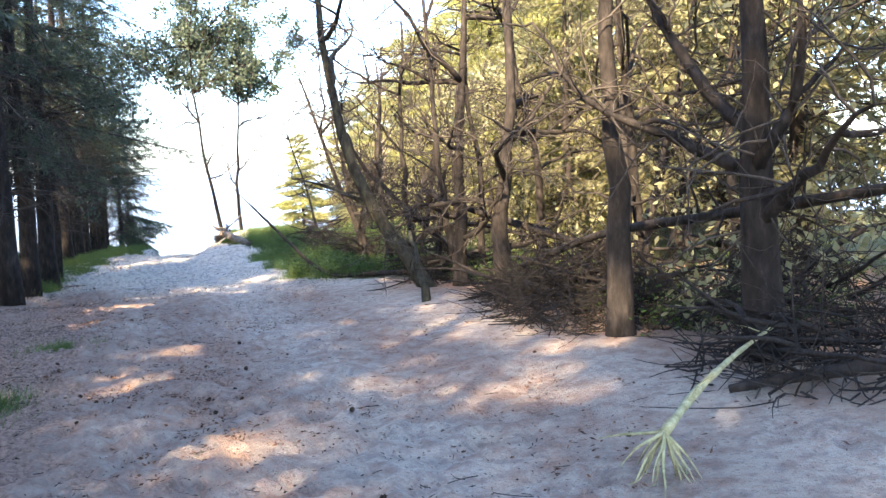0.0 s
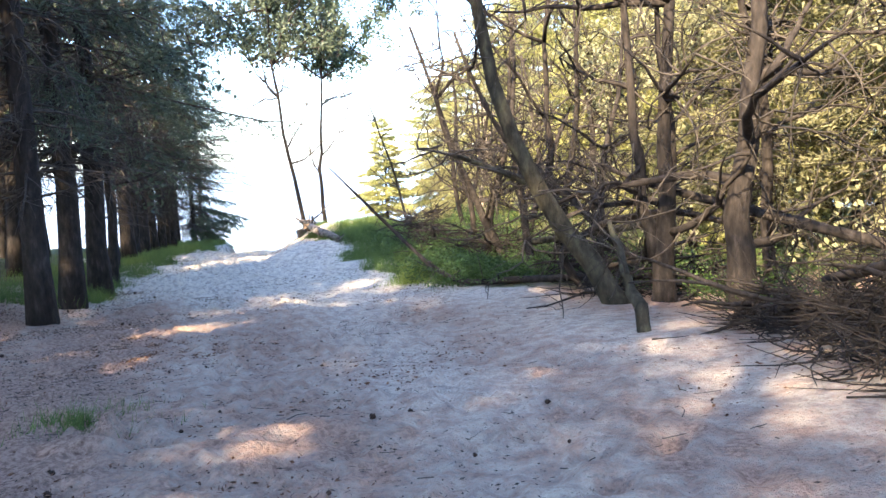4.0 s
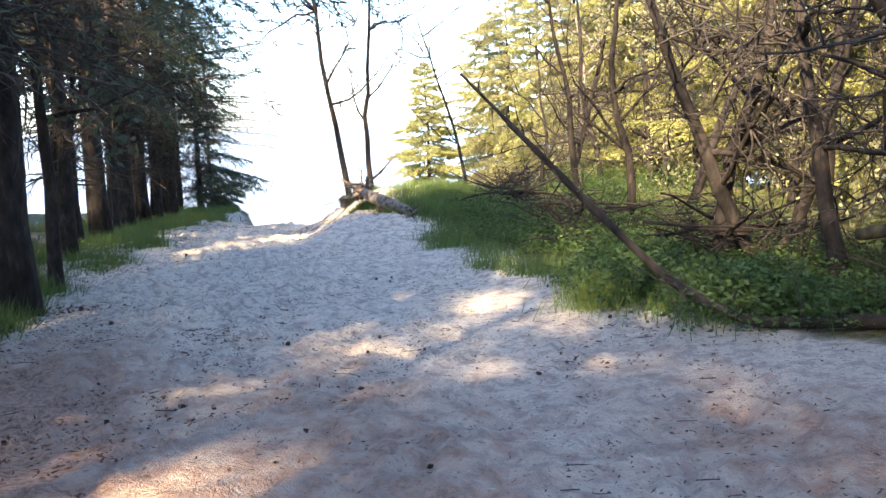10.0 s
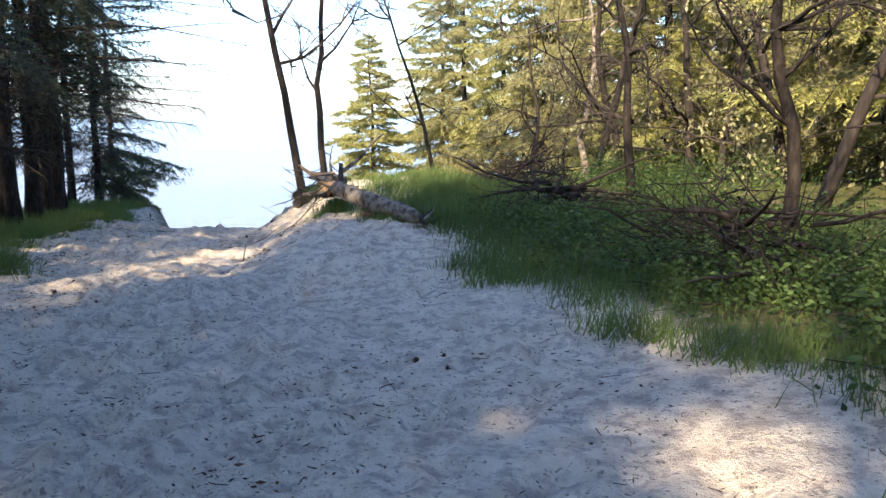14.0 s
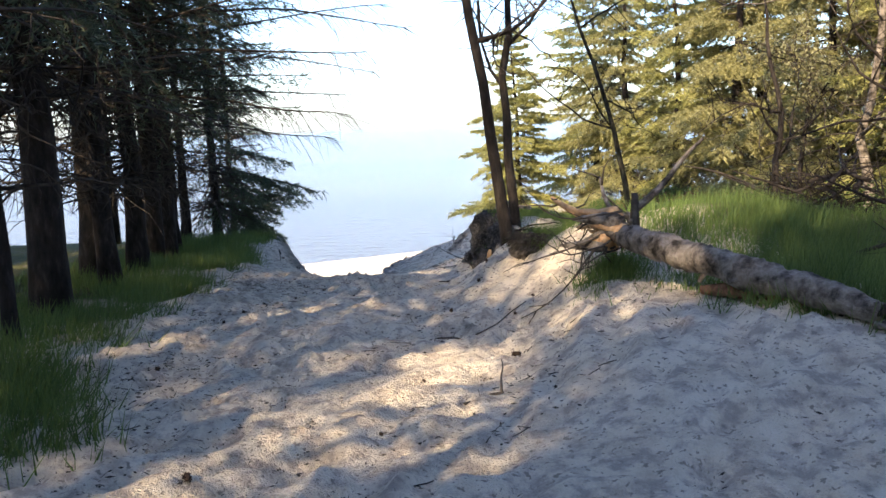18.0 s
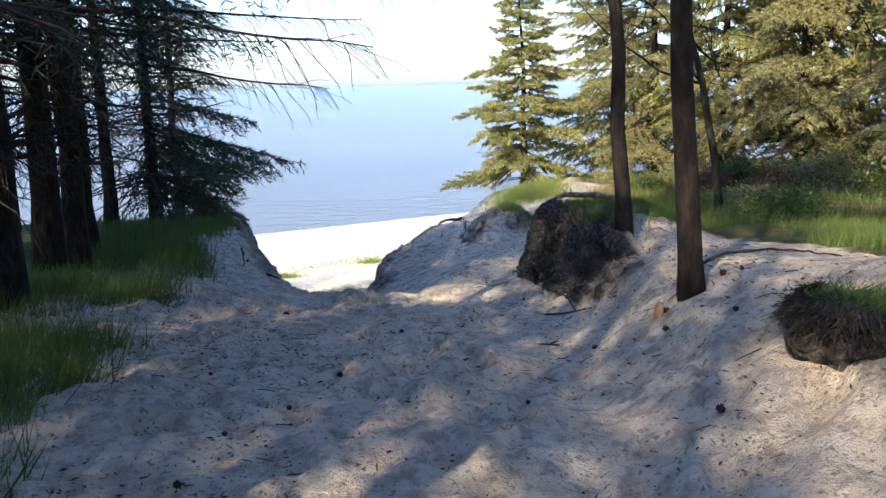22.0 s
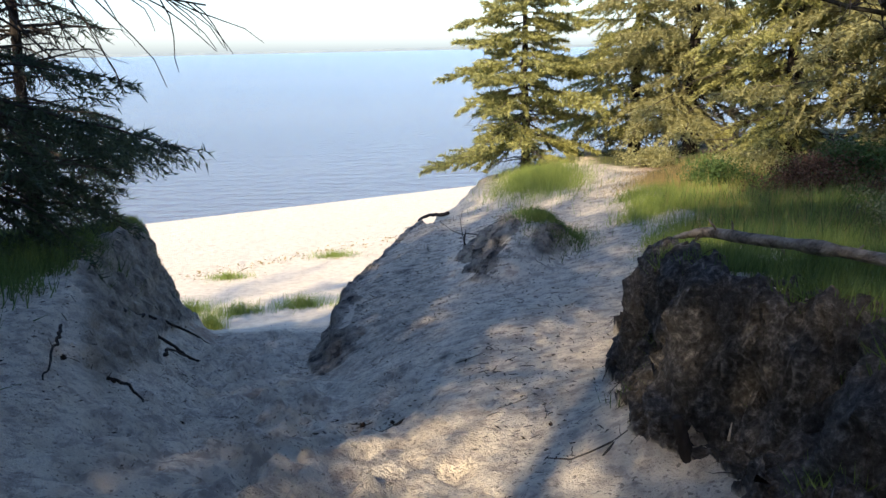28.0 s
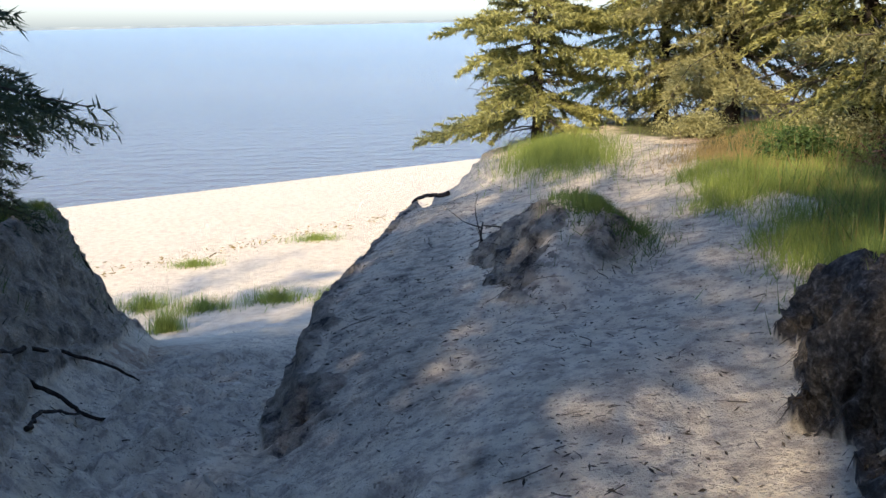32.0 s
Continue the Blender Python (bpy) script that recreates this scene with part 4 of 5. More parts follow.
LEFT_EDGE = [(15, -7.8), (18, -8.5), (21.5, -9.5), (24.8, -9.9), (27.7, -11.1), (31, -11.8), (33, -12.2), (36, -12.7), (40, -13.75), (42, -14.2)]
RIGHT_EDGE = [(16, -2.0), (18, -2.6), (19.5, -3.2), (21.5, -4.2), (24, -5.3), (26, -6.1), (29, -6.7), (32, -6.1), (34, -7.2), (36, -7.9), (38, -7.0), (42, -6.4)]
grass("grass", "long green grass at the foot of the wood", band(17.5, 41, LEFT_EDGE, -2.0), 44000, 0.3, M_GRASS, 1, wide=0.011)
grass("grass", "long green grass beside the sandy path", band(18, 33, RIGHT_EDGE, 1.6), 30000, 0.24, M_GRASS, 2, wide=0.010)
grass("grass", "low green grass under the sunlit trees", band(26, 44, [(26, -4.6), (34, -6.0), (44, -5.2)], 3.4), 20000, 0.2, M_GRASS, 3)
grass("grass", "mixed tall grass among the undergrowth", band(17.8, 30, [(16, -1.4), (18, -2.2), (21.5, -4.0), (24, -5.0), (27, -5.6), (30, -6.4)], 2.2, 0.4), 6000, 0.3, M_GRASS, 15)
grass("grass", "yellowing grass on the dune top", band(41.5, 50, [(41, -6.4), (45, -6.6), (47, -6.0), (50, -5.0)], 3.0, 1.5), 17000, 0.2, M_DRYGRASS, 4)
grass("grass", "tall fresh grass on the dune top", band(36.2, 44.5, [(36, -7.4), (38.6, -7.95), (40, -7.65), (41.4, -7.6), (42.6, -7.6), (44.5, -7.2)], 2.6, 2.0), 34000, 0.24, M_SUNGRASS, 14)
grass("grass", "short turf curling over the edge of the eroded bank", band(33.9, 36.9, [(a, b + 0.36) for a, b in BANK_FOOT], 0.3, 1.2), 7000, 0.13, M_GRASS, 17, lift=0.03)
grass("grass", "sunlit grass tuft at the edge of the sand", blob(-3.3, 19.3, 0.35, 0.5), 1100, 0.42, M_SUNGRASS, 18)
grass("grass", "coarse tussocks on the dune meadow", band(36.5, 49, [(36, -7.0), (38.6, -7.6), (41.4, -7.2), (45, -6.4), (49, -5.4)], 3.4, 0.35), 6000, 0.34, M_GRASS, 19, wide=0.016)
grass("grass", "thin dry stalks among the dune grass", band(36.5, 45, [(36, -7.2), (38.6, -7.8), (41.4, -7.3), (45, -6.6)], 3.0, 1.5), 900, 0.5, M_DRYGRASS, 16, wide=0.006)
grass("grass", "bright grass under the headland spruce", blob(-8.35, 48.4, 0.75, 2.4), 14000, 0.36, M_SUNGRASS, 5)
grass("grass", "short grass on the sand mound", blob(-8.75, 41.75, 0.4, 0.75), 6500, 0.17, M_GRASS, 6)
grass("grass", "grass hanging over the eroded bank", blob(-7.5, 35.6, 0.5, 1.0), 6000, 0.17, M_GRASS, 7)
grass("grass", "short dry orange grass beside the trail", blob(-6.3, 45.2, 0.9, 1.5), 9000, 0.13, M_DRYGRASS, 44)
grass("grass", "turf on the rim of the dune cut", blob(-14.75, 43.7, 0.45, 0.7), 4500, 0.2, M_GRASS, 45)
grass("grass", "dark green tuft at the corner of the bank", blob(-7.5, 38.9, 0.4, 0.5), 3000, 0.24, M_GRASS, 43)
grass("grass", "small grass patch at the edge of the track", blob(-3.75, 6.9, 0.3, 0.7), 900, 0.16, M_GRASS, 9)
grass("grass", "small grass patch at the edge of the track", blob(-4.6, 10.2, 0.5, 0.5), 700, 0.14, M_GRASS, 10)
for i, (x, y, r, t) in enumerate([(-15.6, 49.6, 0.3, 0.5), (-15.3, 51.1, 0.8, 0.42), (-13.9, 51.6, 0.7, 0.42), (-16.7, 51.6, 0.9, 0.4), (-12.6, 51.4, 0.4, 0.4), (-16.9, 55.8, 0.7, 0.25), (-14.2, 58.6, 0.8, 0.28), (-9.7, 55.0, 1.2, 0.4)]):
    grass("beach_grass", "tuft of pale green marram grass on the beach", blob(x, y, r, r * 0.6), 700, t, M_SUNGRASS, 20 + i, wide=0.014)


def undergrowth(seed, spots, n, tall, label, mat, leaf=0.045):
    """Leafy low plants: thin stems with small broad leaves."""
    rng = np.random.default_rng(seed)
    x, y = spots(rng, n)
    z = height(x, y)
    k = 22
    h = tall * rng.uniform(0.4, 1.1, len(x))
    bx, by, bz = (np.repeat(v, k) for v in (x, y, z))
    u = rng.uniform(0.15, 1, len(bx))
    hh = np.repeat(h, k) * u
    base = np.stack([bx + rng.normal(size=len(bx)) * 0.10 * (0.4 + u), by + rng.normal(size=len(bx)) * 0.10 * (0.4 + u), bz + hh], -1)
    s = Shape()
    s.blades(base, rng.normal(size=(len(bx), 3)) * (1, 1, 0.4), leaf * rng.uniform(0.6, 1.4, len(bx)), leaf * 0.6, rng)
    s.blades(np.stack([x, y, z - 0.02], -1), rng.normal(size=(len(x), 3)) * 0.12 + (0, 0, 1), h * 1.05, 0.008, rng, tris=True)
    return tagged(s.ob("undergrowth", mat, None, False), label, "undergrowth", kind="stuff")


undergrowth(61, band(17.6, 26.5, [(16, -1.0), (18, -1.9), (21.5, -3.7), (24, -4.6), (27, -5.2)], 3.2, 1.2), 2600, 0.36, "dense dark green leafy undergrowth beside the path", M_LEAF)
undergrowth(64, blob(-2.9, 20.0, 0.5, 1.0), 420, 0.42, "broad-leaved weeds beside the sand", M_LEAF, 0.06)
undergrowth(65, blob(-2.2, 18.3, 0.5, 0.6), 260, 0.42, "broad-leaved weeds beside the sand", M_LEAF, 0.05)
for i, (x, y, r) in enumerate([(-5.0, 40.0, 0.5), (-4.3, 43.5, 0.7), (-3.4, 41.6, 0.8), (-5.3, 37.4, 0.6), (-4.6, 46.5, 0.6), (-5.9, 44.6, 0.35), (-6.0, 48.6, 0.5)]):
    undergrowth(66 + i, blob(x, y, r, r), 240, 0.42, "low heathery bush on the dune meadow", M_LEAF if i % 2 else M_NEEDLE_YELLOW, 0.045)
for i, (x, y) in enumerate([(-5.0, 43.2), (-4.3, 44.4), (-4.0, 42.0)]):
    undergrowth(75 + i, blob(x, y, 0.55, 0.5), 300, 0.38, "brown heather hummock on the dune meadow", M_LITTER, 0.04)
undergrowth(62, band(8, 17, [(8, 2.0), (12, 1.6), (17, -0.4)], 3.0, 1.0), 500, 0.4, "sparse green plants under the crooked trees", M_LEAF)
undergrowth(63, band(27, 46, [(27, -3.2), (36, -3.6), (46, -3.0)], 3.0, 1.0), 1200, 0.6, "low sunlit bushes in front of the conifers", M_LEAF)


# ---------------------------------------------------------------- dead wood
def brush_pile(seed, x, y, rx, ry, tall, n, label, turn=0.0):
    """A heap of dead branches: thick sticks one by one, fine twigs together."""
    rng = np.random.default_rng(seed)
    e = thing("brush_pile", x, y, label=label, category="brush pile")
    e.matrix_basis = pose(x, y, float(height(x, y)), 0, 0, turn)
    for _ in range(14):
        a = rng.uniform(0, 6.28)
        p = np.array([rng.normal() * rx * 0.35, rng.normal() * ry * 0.35, rng.uniform(0.02, tall * 0.7)])
        w = wiggle(rng, p, (math.cos(a), math.sin(a), rng.uniform(-0.1, 0.35)), rng.uniform(0.8, 1.8), 6, 0.12, 0.03)
        w[:, 2] = np.maximum(w[:, 2], 0.0)
        Shape().tube(w, np.linspace(rng.uniform(0.018, 0.04), 0.008, 7), 6).ob("stick", M_BARK, e)
    fine = Shape()
    for _ in range(n):
        a = rng.uniform(0, 6.28)
        rad = np.sqrt(rng.uniform(0, 1))
        p = np.array([rx * rad * math.cos(a), ry * rad * math.sin(a), rng.uniform(0, 1) * tall * (1 - rad**2) + 0.01])
        d = rng.normal(size=3) * (1, 1, 0.5)
        w = wiggle(rng, p, d, rng.uniform(0.25, 0.95), 4, 0.2)
        w[:, 2] = np.maximum(w[:, 2], 0.0)
        fine.tube(w, np.linspace(rng.uniform(0.005, 0.012), 0.003, 5), 3, False)
    tagged(fine.ob("twig_tangle", M_BARK, e), kind="stuff")
    return e


brush_pile(81, 1.7, 10.2, 1.05, 1.9, 0.95, 1300, "heap of dark dead branches and twigs beside the sand", 12)
brush_pile(82, 2.2, 12.0, 1.0, 1.2, 0.8, 500, "heap of dark dead branches and twigs beside the sand")
brush_pile(83, 2.7, 6.2, 0.9, 1.0, 0.6, 280, "tangle of dead twigs round a trunk")
brush_pile(84, 1.0, 12.6, 0.5, 0.6, 0.35, 260, "low heap of dead roots and soil")
brush_pile(85, 0.4, 15.8, 1.2, 0.9, 0.6, 400, "heap of broken branches under the crooked trees")
brush_pile(86, -0.3, 18.0, 1.0, 0.7, 0.6, 320, "heap of broken branches under the crooked trees")
brush_pile(90, -1.9, 20.6, 1.0, 1.2, 0.9, 420, "tangle of dead branches rising from the undergrowth")
brush_pile(91, -3.2, 23.2, 0.8, 1.2, 0.8, 300, "tangle of dead branches rising from the undergrowth")
brush_pile(92, -4.2, 27.0, 0.8, 1.2, 0.7, 260, "tangle of dead branches rising from the undergrowth")
brush_pile(93, -4.2, 31.5, 0.9, 1.6, 0.9, 320, "tangle of dead branches under the sunlit trees")
brush_pile(87, 3.5, 8.6, 1.0, 1.6, 1.0, 500, "heap of dark dead branches among the trunks")


def fallen(name, points, radii, label, mat, seed, stubs=8, stub_len=0.35, category="branch", lift=0.0, fine=14, rough=0.0):
    """A fallen stem or bough with stubs and side twigs; points are x, y and the height over the ground."""
    rng = np.random.default_rng(seed)
    p = np.array([(x, y, float(height(x, y)) + z + lift) for x, y, z in points])
    s = np.linspace(0, len(p) - 1, 5 * len(p))
    line = np.stack([np.interp(s, range(len(p)), p[:, k]) for k in range(3)], -1)
    for _ in range(3):
        line[1:-1] = (line[:-2] + 2 * line[1:-1] + line[2:]) / 4
    rad = np.interp(s, np.linspace(0, len(p) - 1, len(radii)), radii)
    o = new(name)
    o.matrix_basis = pose(*p[0])
    line = line - p[0]
    body = Shape()
    if rough:
        t = np.linspace(0, len(line) - 1, 4 * len(line))
        dense = np.stack([np.interp(t, range(len(line)), line[:, k]) for k in range(3)], -1)
        body.tube(dense, np.interp(t, range(len(line)), rad), 22)
        mid = np.repeat(dense, 22, axis=0)
        out = body.v[0] - mid
        k = np.array([1 + rough * (noise.noise(Vector(v) * 7) + 0.7 * noise.noise(Vector(v) * 18) + 0.5 * noise.noise(Vector(v) * 41)) for v in body.v[0].tolist()])
        body.v[0] = mid + out * k[:, None]
    else:
        body.tube(line, rad * (1 + 0.08 * rng.normal(size=len(rad))), 12)
    body.ob("stem", mat, o)
    for _ in range(stubs):
        k = int(rng.integers(2, len(line) - 1))
        w = wiggle(rng, line[k], rng.normal(size=3) + (0, 0, 0.6), stub_len * rng.uniform(0.4, 1.3), 4, 0.15)
        Shape().tube(w, rad[k] * np.linspace(0.35, 0.12, 5), 5).ob("stub", mat, o)
    if fine:
        f = Shape()
        for _ in range(fine):
            k = int(rng.integers(len(line) // 3, len(line)))
            w = wiggle(rng, line[k], rng.normal(size=3), rng.uniform(0.2, 0.7), 4, 0.2)
            f.tube(w, np.linspace(0.008, 0.003, 5), 4, False)
        tagged(f.ob("twig_tangle", M_DEAD, o), kind="stuff")
    return tagged(o, label, category)


fallen("fallen_bough", [(0.6, 17.0, 0.12), (-0.6, 17.3, 0.08), (-1.6, 17.6, 0.06), (-2.35, 17.8, 0.05), (-2.85, 18.05, 0.37), (-3.42, 18.2, 1.0), (-3.98, 18.2, 1.64), (-4.42, 18.2, 2.13)], [0.06, 0.055, 0.045, 0.036, 0.025, 0.009], "long fallen bough curving up from the sand", M_BARK, 201, 10, 0.3)
fallen("fallen_bough", [(2.6, 13.2, 0.5), (1.4, 14.4, 0.95), (0.3, 15.3, 1.35), (-0.4, 15.9, 1.7)], [0.07, 0.06, 0.05, 0.03], "fallen pole leaning through the forked trunks", M_BARK, 202, 4, 0.5)
fallen("fallen_bough", [(-0.6, 16.4, 0.05), (-0.9, 16.2, 0.55), (-0.3, 15.9, 0.95), (0.6, 15.8, 1.05), (1.5, 15.6, 0.75)], [0.05, 0.055, 0.05, 0.045, 0.03], "bowed dead branch arching over the brush", M_BARK, 203, 4, 0.4)
fallen("fallen_bough", [(1.0, 19.3, 0.75), (-0.2, 19.0, 0.62), (-1.2, 18.8, 0.55)], [0.07, 0.065, 0.05], "grey fallen stem lying across the undergrowth", M_PALEBARK, 204, 3, 0.3)
fallen("fallen_bough", [(1.0, 11.6, 0.5), (1.8, 9.8, 1.0), (2.7, 7.8, 1.2), (3.4, 6.0, 1.4)], [0.04, 0.05, 0.05, 0.04], "dead pole leaning through the trunks", M_BARK, 206, 6, 0.6)
fallen("fallen_bough", [(4.2, 5.2, 0.3), (3.4, 5.6, 0.22), (2.6, 5.7, 0.16), (1.9, 5.75, 0.08)], [0.06, 0.055, 0.05, 0.03], "dark bough lying low beside the sand", M_BARK, 207, 6, 0.4)
branch = fallen("broken_branch", [(2.5, 6.5, 0.36), (1.9, 5.6, 0.36), (1.45, 4.95, 0.34), (1.13, 4.45, 0.28)], [0.012, 0.018, 0.023, 0.026], "pale yellow broken branch with splayed torn ends on the sand", M_FRESH, 208, 2, 0.2, fine=0)
rng = np.random.default_rng(9)
tip = np.array((1.13, 4.45, float(height(1.13, 4.45)) + 0.28)) - np.array(branch.matrix_basis.translation)
for i in range(20):
    a = rng.uniform(0, 6.28)
    w = wiggle(rng, tip, (math.cos(a) * 0.6, math.sin(a) * 0.6, rng.uniform(-1.8, 0.0)), rng.uniform(0.2, 0.42), 5, 0.14, 0.1)
    w[:, 2] = np.maximum(w[:, 2], tip[2] - 0.27)
    Shape().tube(w, np.linspace(rng.uniform(0.008, 0.014), 0.003, 6), 5).ob("splinter", M_FRESH, branch)


def log_thing():
    axis = [(-5.8, 25.4, -0.63), (-5.95, 25.63, -0.59), (-6.28, 26.05, -0.53), (-6.62, 26.6, -0.48), (-6.92, 27.25, -0.43)]
    o = fallen("fallen_log", [(x, y, z - float(height(x, y))) for x, y, z in axis], [0.06, 0.08, 0.096, 0.094, 0.09], "weathered grey fallen log with peeling bark and a splintered orange end", M_LOG, 211, 22, 0.12, "log", fine=0, rough=0.24)
    rng = np.random.default_rng(5)
    end = np.array(axis[-1]) - np.array(o.matrix_basis.translation)
    for i in range(20):
        way = (-0.62 + rng.normal() * 0.2, 0.75 + rng.normal() * 0.25, rng.uniform(-0.15, 0.3))
        w = wiggle(rng, end + rng.normal(size=3) * 0.07, way, rng.uniform(0.12, 0.4), 5, 0.12)
        thick = rng.uniform(0.02, 0.065)
        Shape().tube(w, thick * np.array([1.0, 1.15, 0.95, 0.8, 0.5, 0.12]), 5).ob("splinter", M_SPLINTER if i % 3 else M_LOG, o)
    for way, ln, thick in (((-0.75, 0.62, 0.1), 0.7, 0.055), ((-0.5, 0.85, 0.2), 0.6, 0.05), ((-0.85, 0.35, 0.05), 0.6, 0.04), ((-0.3, 0.9, 0.5), 0.7, 0.03)):
        w = wiggle(rng, end + (0.03, -0.1, 0.02), way, ln, 7, 0.09, 0.03)
        limb = Shape().tube(w, np.linspace(thick, thick * 0.3, 8), 8).ob("limb", M_SPLINTER if thick > 0.04 else M_LOG, o)
        for k in (3, 5, 6, 7):
            Shape().tube(wiggle(rng, w[k], rng.normal(size=3) * 0.8 + (0, 0, 0.2), rng.uniform(0.15, 0.4), 4, 0.2), np.linspace(0.009, 0.003, 5), 4).ob("twig", M_DEAD, limb)
    for i in range(7):
        w = wiggle(rng, end + rng.normal(size=3) * 0.1, (-0.8 + rng.normal() * 0.4, 0.1 + rng.normal() * 0.5, -0.2), rng.uniform(0.5, 1.2), 7, 0.16)
        branch = Shape().tube(w, np.linspace(0.010, 0.003, 8), 5).ob("dead_branch", M_DEAD, o)
        for k in (3, 5, 6):
            Shape().tube(wiggle(rng, w[k], rng.normal(size=3) * 0.7 + (w[k] - w[k - 1]) * 8, rng.uniform(0.12, 0.3), 4, 0.2), np.linspace(0.005, 0.002, 5), 4, False).ob("twig", M_DEAD, branch)
    for k in range(9):
        a, f = rng.uniform(0, 6.28), np.array(axis[0]) - np.array(o.matrix_basis.translation)
        w = wiggle(rng, f + rng.normal(size=3) * 0.04, (0.45 + 0.7 * math.cos(a), -0.6 + 0.4 * math.sin(a), 0.55 * math.sin(a)), rng.uniform(0.1, 0.26), 5, 0.2)
        Shape().tube(w, np.linspace(rng.uniform(0.014, 0.03), 0.005, 6), 6).ob("root_stub", M_LOG if k % 2 else M_DEAD, o)
    up = wiggle(rng, end + (0.1, -0.12, 0), (0.03, 0.05, 1.0), 0.3, 5, 0.05)
    Shape().tube(up, np.linspace(0.04, 0.024, 6), 7).ob("dead_branch", M_DEAD, o)
    Shape().tube(wiggle(rng, up[3], (0.75, 0.35, 0.62), 0.75, 6, 0.07), np.linspace(0.03, 0.012, 7), 7).ob("dead_branch", M_LOG, o)


log_thing()
fallen("bark_piece", [(-6.5, 26.32, 0.02), (-6.38, 26.16, 0.04), (-6.25, 26.02, 0.02)], [0.03, 0.045, 0.03], "reddish-brown broken bark lying under the log", M_LITTER, 212, 2, 0.08, "bark", fine=0, rough=0.2)
fallen("bark_piece", [(-6.2, 25.98, 0.02), (-6.08, 25.84, 0.04), (-5.98, 25.74, 0.02)], [0.025, 0.04, 0.02], "reddish-brown broken bark lying under the log", M_LITTER, 213, 3, 0.08, "bark", fine=0, rough=0.2)
grass("grass", "grass trailing from the torn turf", blob(-7.2, 29.15, 0.3, 0.3), 1400, 0.2, M_GRASS, 46)
grass("grass", "dark grass under the broken end of the log", blob(-6.95, 27.45, 0.3, 0.45), 1500, 0.22, M_GRASS, 41)
grass("grass", "dark grass along the underside of the log", band(25.4, 27.2, [(25.3, -5.72), (26.05, -6.2), (27.3, -6.85)], 0.1, 2.0), 900, 0.16, M_GRASS, 42)
# tufts of torn turf by the log
rng = np.random.default_rng(12)
for x, y, r in ((-7.5, 29.35, 0.3),):
    z0 = float(height(x, y))
    e = thing("turf_clump", x, y, label="torn clump of turf with dark roots and long grass", category="turf")
    bm = bmesh.new()
    bmesh.ops.create_icosphere(bm, subdivisions=4, radius=1.0)
    for v in bm.verts:
        d = v.co.normalized()
        k = r * (1 + 0.3 * noise.noise(d * 1.9 + Vector((x, y, 0))) + 0.2 * noise.noise(d * 6 + Vector((x, 0, y))))
        v.co = Vector((d.x * k, d.y * k * 1.15, d.z * k * 0.52 - 0.05))
    mesh = bpy.data.meshes.new("sod")
    bm.to_mesh(mesh)
    bm.free()
    mesh.materials.append(M_EARTH)
    new("sod", mesh).parent = e
    n = 3400
    a, q = rng.uniform(0, 6.28, n), np.sqrt(rng.uniform(0, 1, n)) * 0.98
    green = np.cos(a - 0.4) * q > -0.6 + 0.3 * rng.uniform(size=n)
    base = np.stack([r * q * np.cos(a), r * 1.1 * q * np.sin(a), 0.46 * r * np.sqrt(1 - 0.8 * q**2) - 0.04], -1)
    way = np.stack([0.5 + 1.1 * q * np.cos(a), 1.2 * q * np.sin(a), 0.85 - 0.7 * q], -1) + rng.normal(size=(n, 3)) * 0.5
    tagged(Shape().blades(base[green], way[green], 0.26 * rng.uniform(0.2, 1.2, green.sum()), 0.006, rng, 0.55, tris=True).ob("grass_tuft", M_GRASS, e, False), kind="stuff")
    roots = Shape()
    for _ in range(520):
        b, f = rng.uniform(1.7, 4.9), rng.uniform(0.1, 1.0)
        p = np.array((r * math.cos(b) * (0.75 + 0.3 * f), r * 1.15 * math.sin(b) * (0.75 + 0.3 * f), 0.42 * r * (1 - f * f)))
        w = wiggle(rng, p, (math.cos(b) * 0.8, math.sin(b) * 0.8, rng.uniform(-1.8, -0.3)), rng.uniform(0.02, 0.1), 3, 0.35)
        w[:, 2] = np.maximum(w[:, 2], -0.03)
        roots.tube(w, np.linspace(0.004, 0.0012, 4), 3, False)
    tagged(roots.ob("root_fringe", M_DEAD, e), kind="stuff")
for i, (x0, y0, x1, y1) in enumerate([(-8.75, 33.08, -8.34, 32.4), (-8.94, 31.46, -8.65, 31.55), (-7.92, 25.47, -7.71, 25.6), (-8.73, 29.2, -8.55, 29.17), (-9.12, 35.1, -8.85, 35.35), (-11.12, 37.04, -10.9, 37.2), (-9.6, 28.4, -9.3, 28.5), (-8.3, 27.3, -8.05, 27.15), (-10.3, 36.4, -10.0, 36.6)]):
    fallen("stick", [(x0, y0, 0.01), ((x0 + x1) / 2 + 0.02, (y0 + y1) / 2 + 0.03, 0.025), (x1, y1, 0.01)], [0.007, 0.009, 0.005], "thin dark crooked stick on the sand", M_DEAD, 260 + i, 1, 0.08, fine=1)
fallen("wood_chunk", [(-8.8, 33.1, 0.01), (-8.74, 33.12, 0.02), (-8.7, 33.1, 0.015)], [0.012, 0.022, 0.012], "pale piece of broken bark on the sand", M_SPLINTER, 275, 0, fine=0, category="wood")
fallen("tree_stump", [(-8.12, 30.74, -0.05), (-8.11, 30.74, 0.05), (-8.1, 30.75, 0.09)], [0.032, 0.028, 0.016], "small broken stump standing in the sand", M_SPLINTER, 223, 0, fine=0, category="stump")


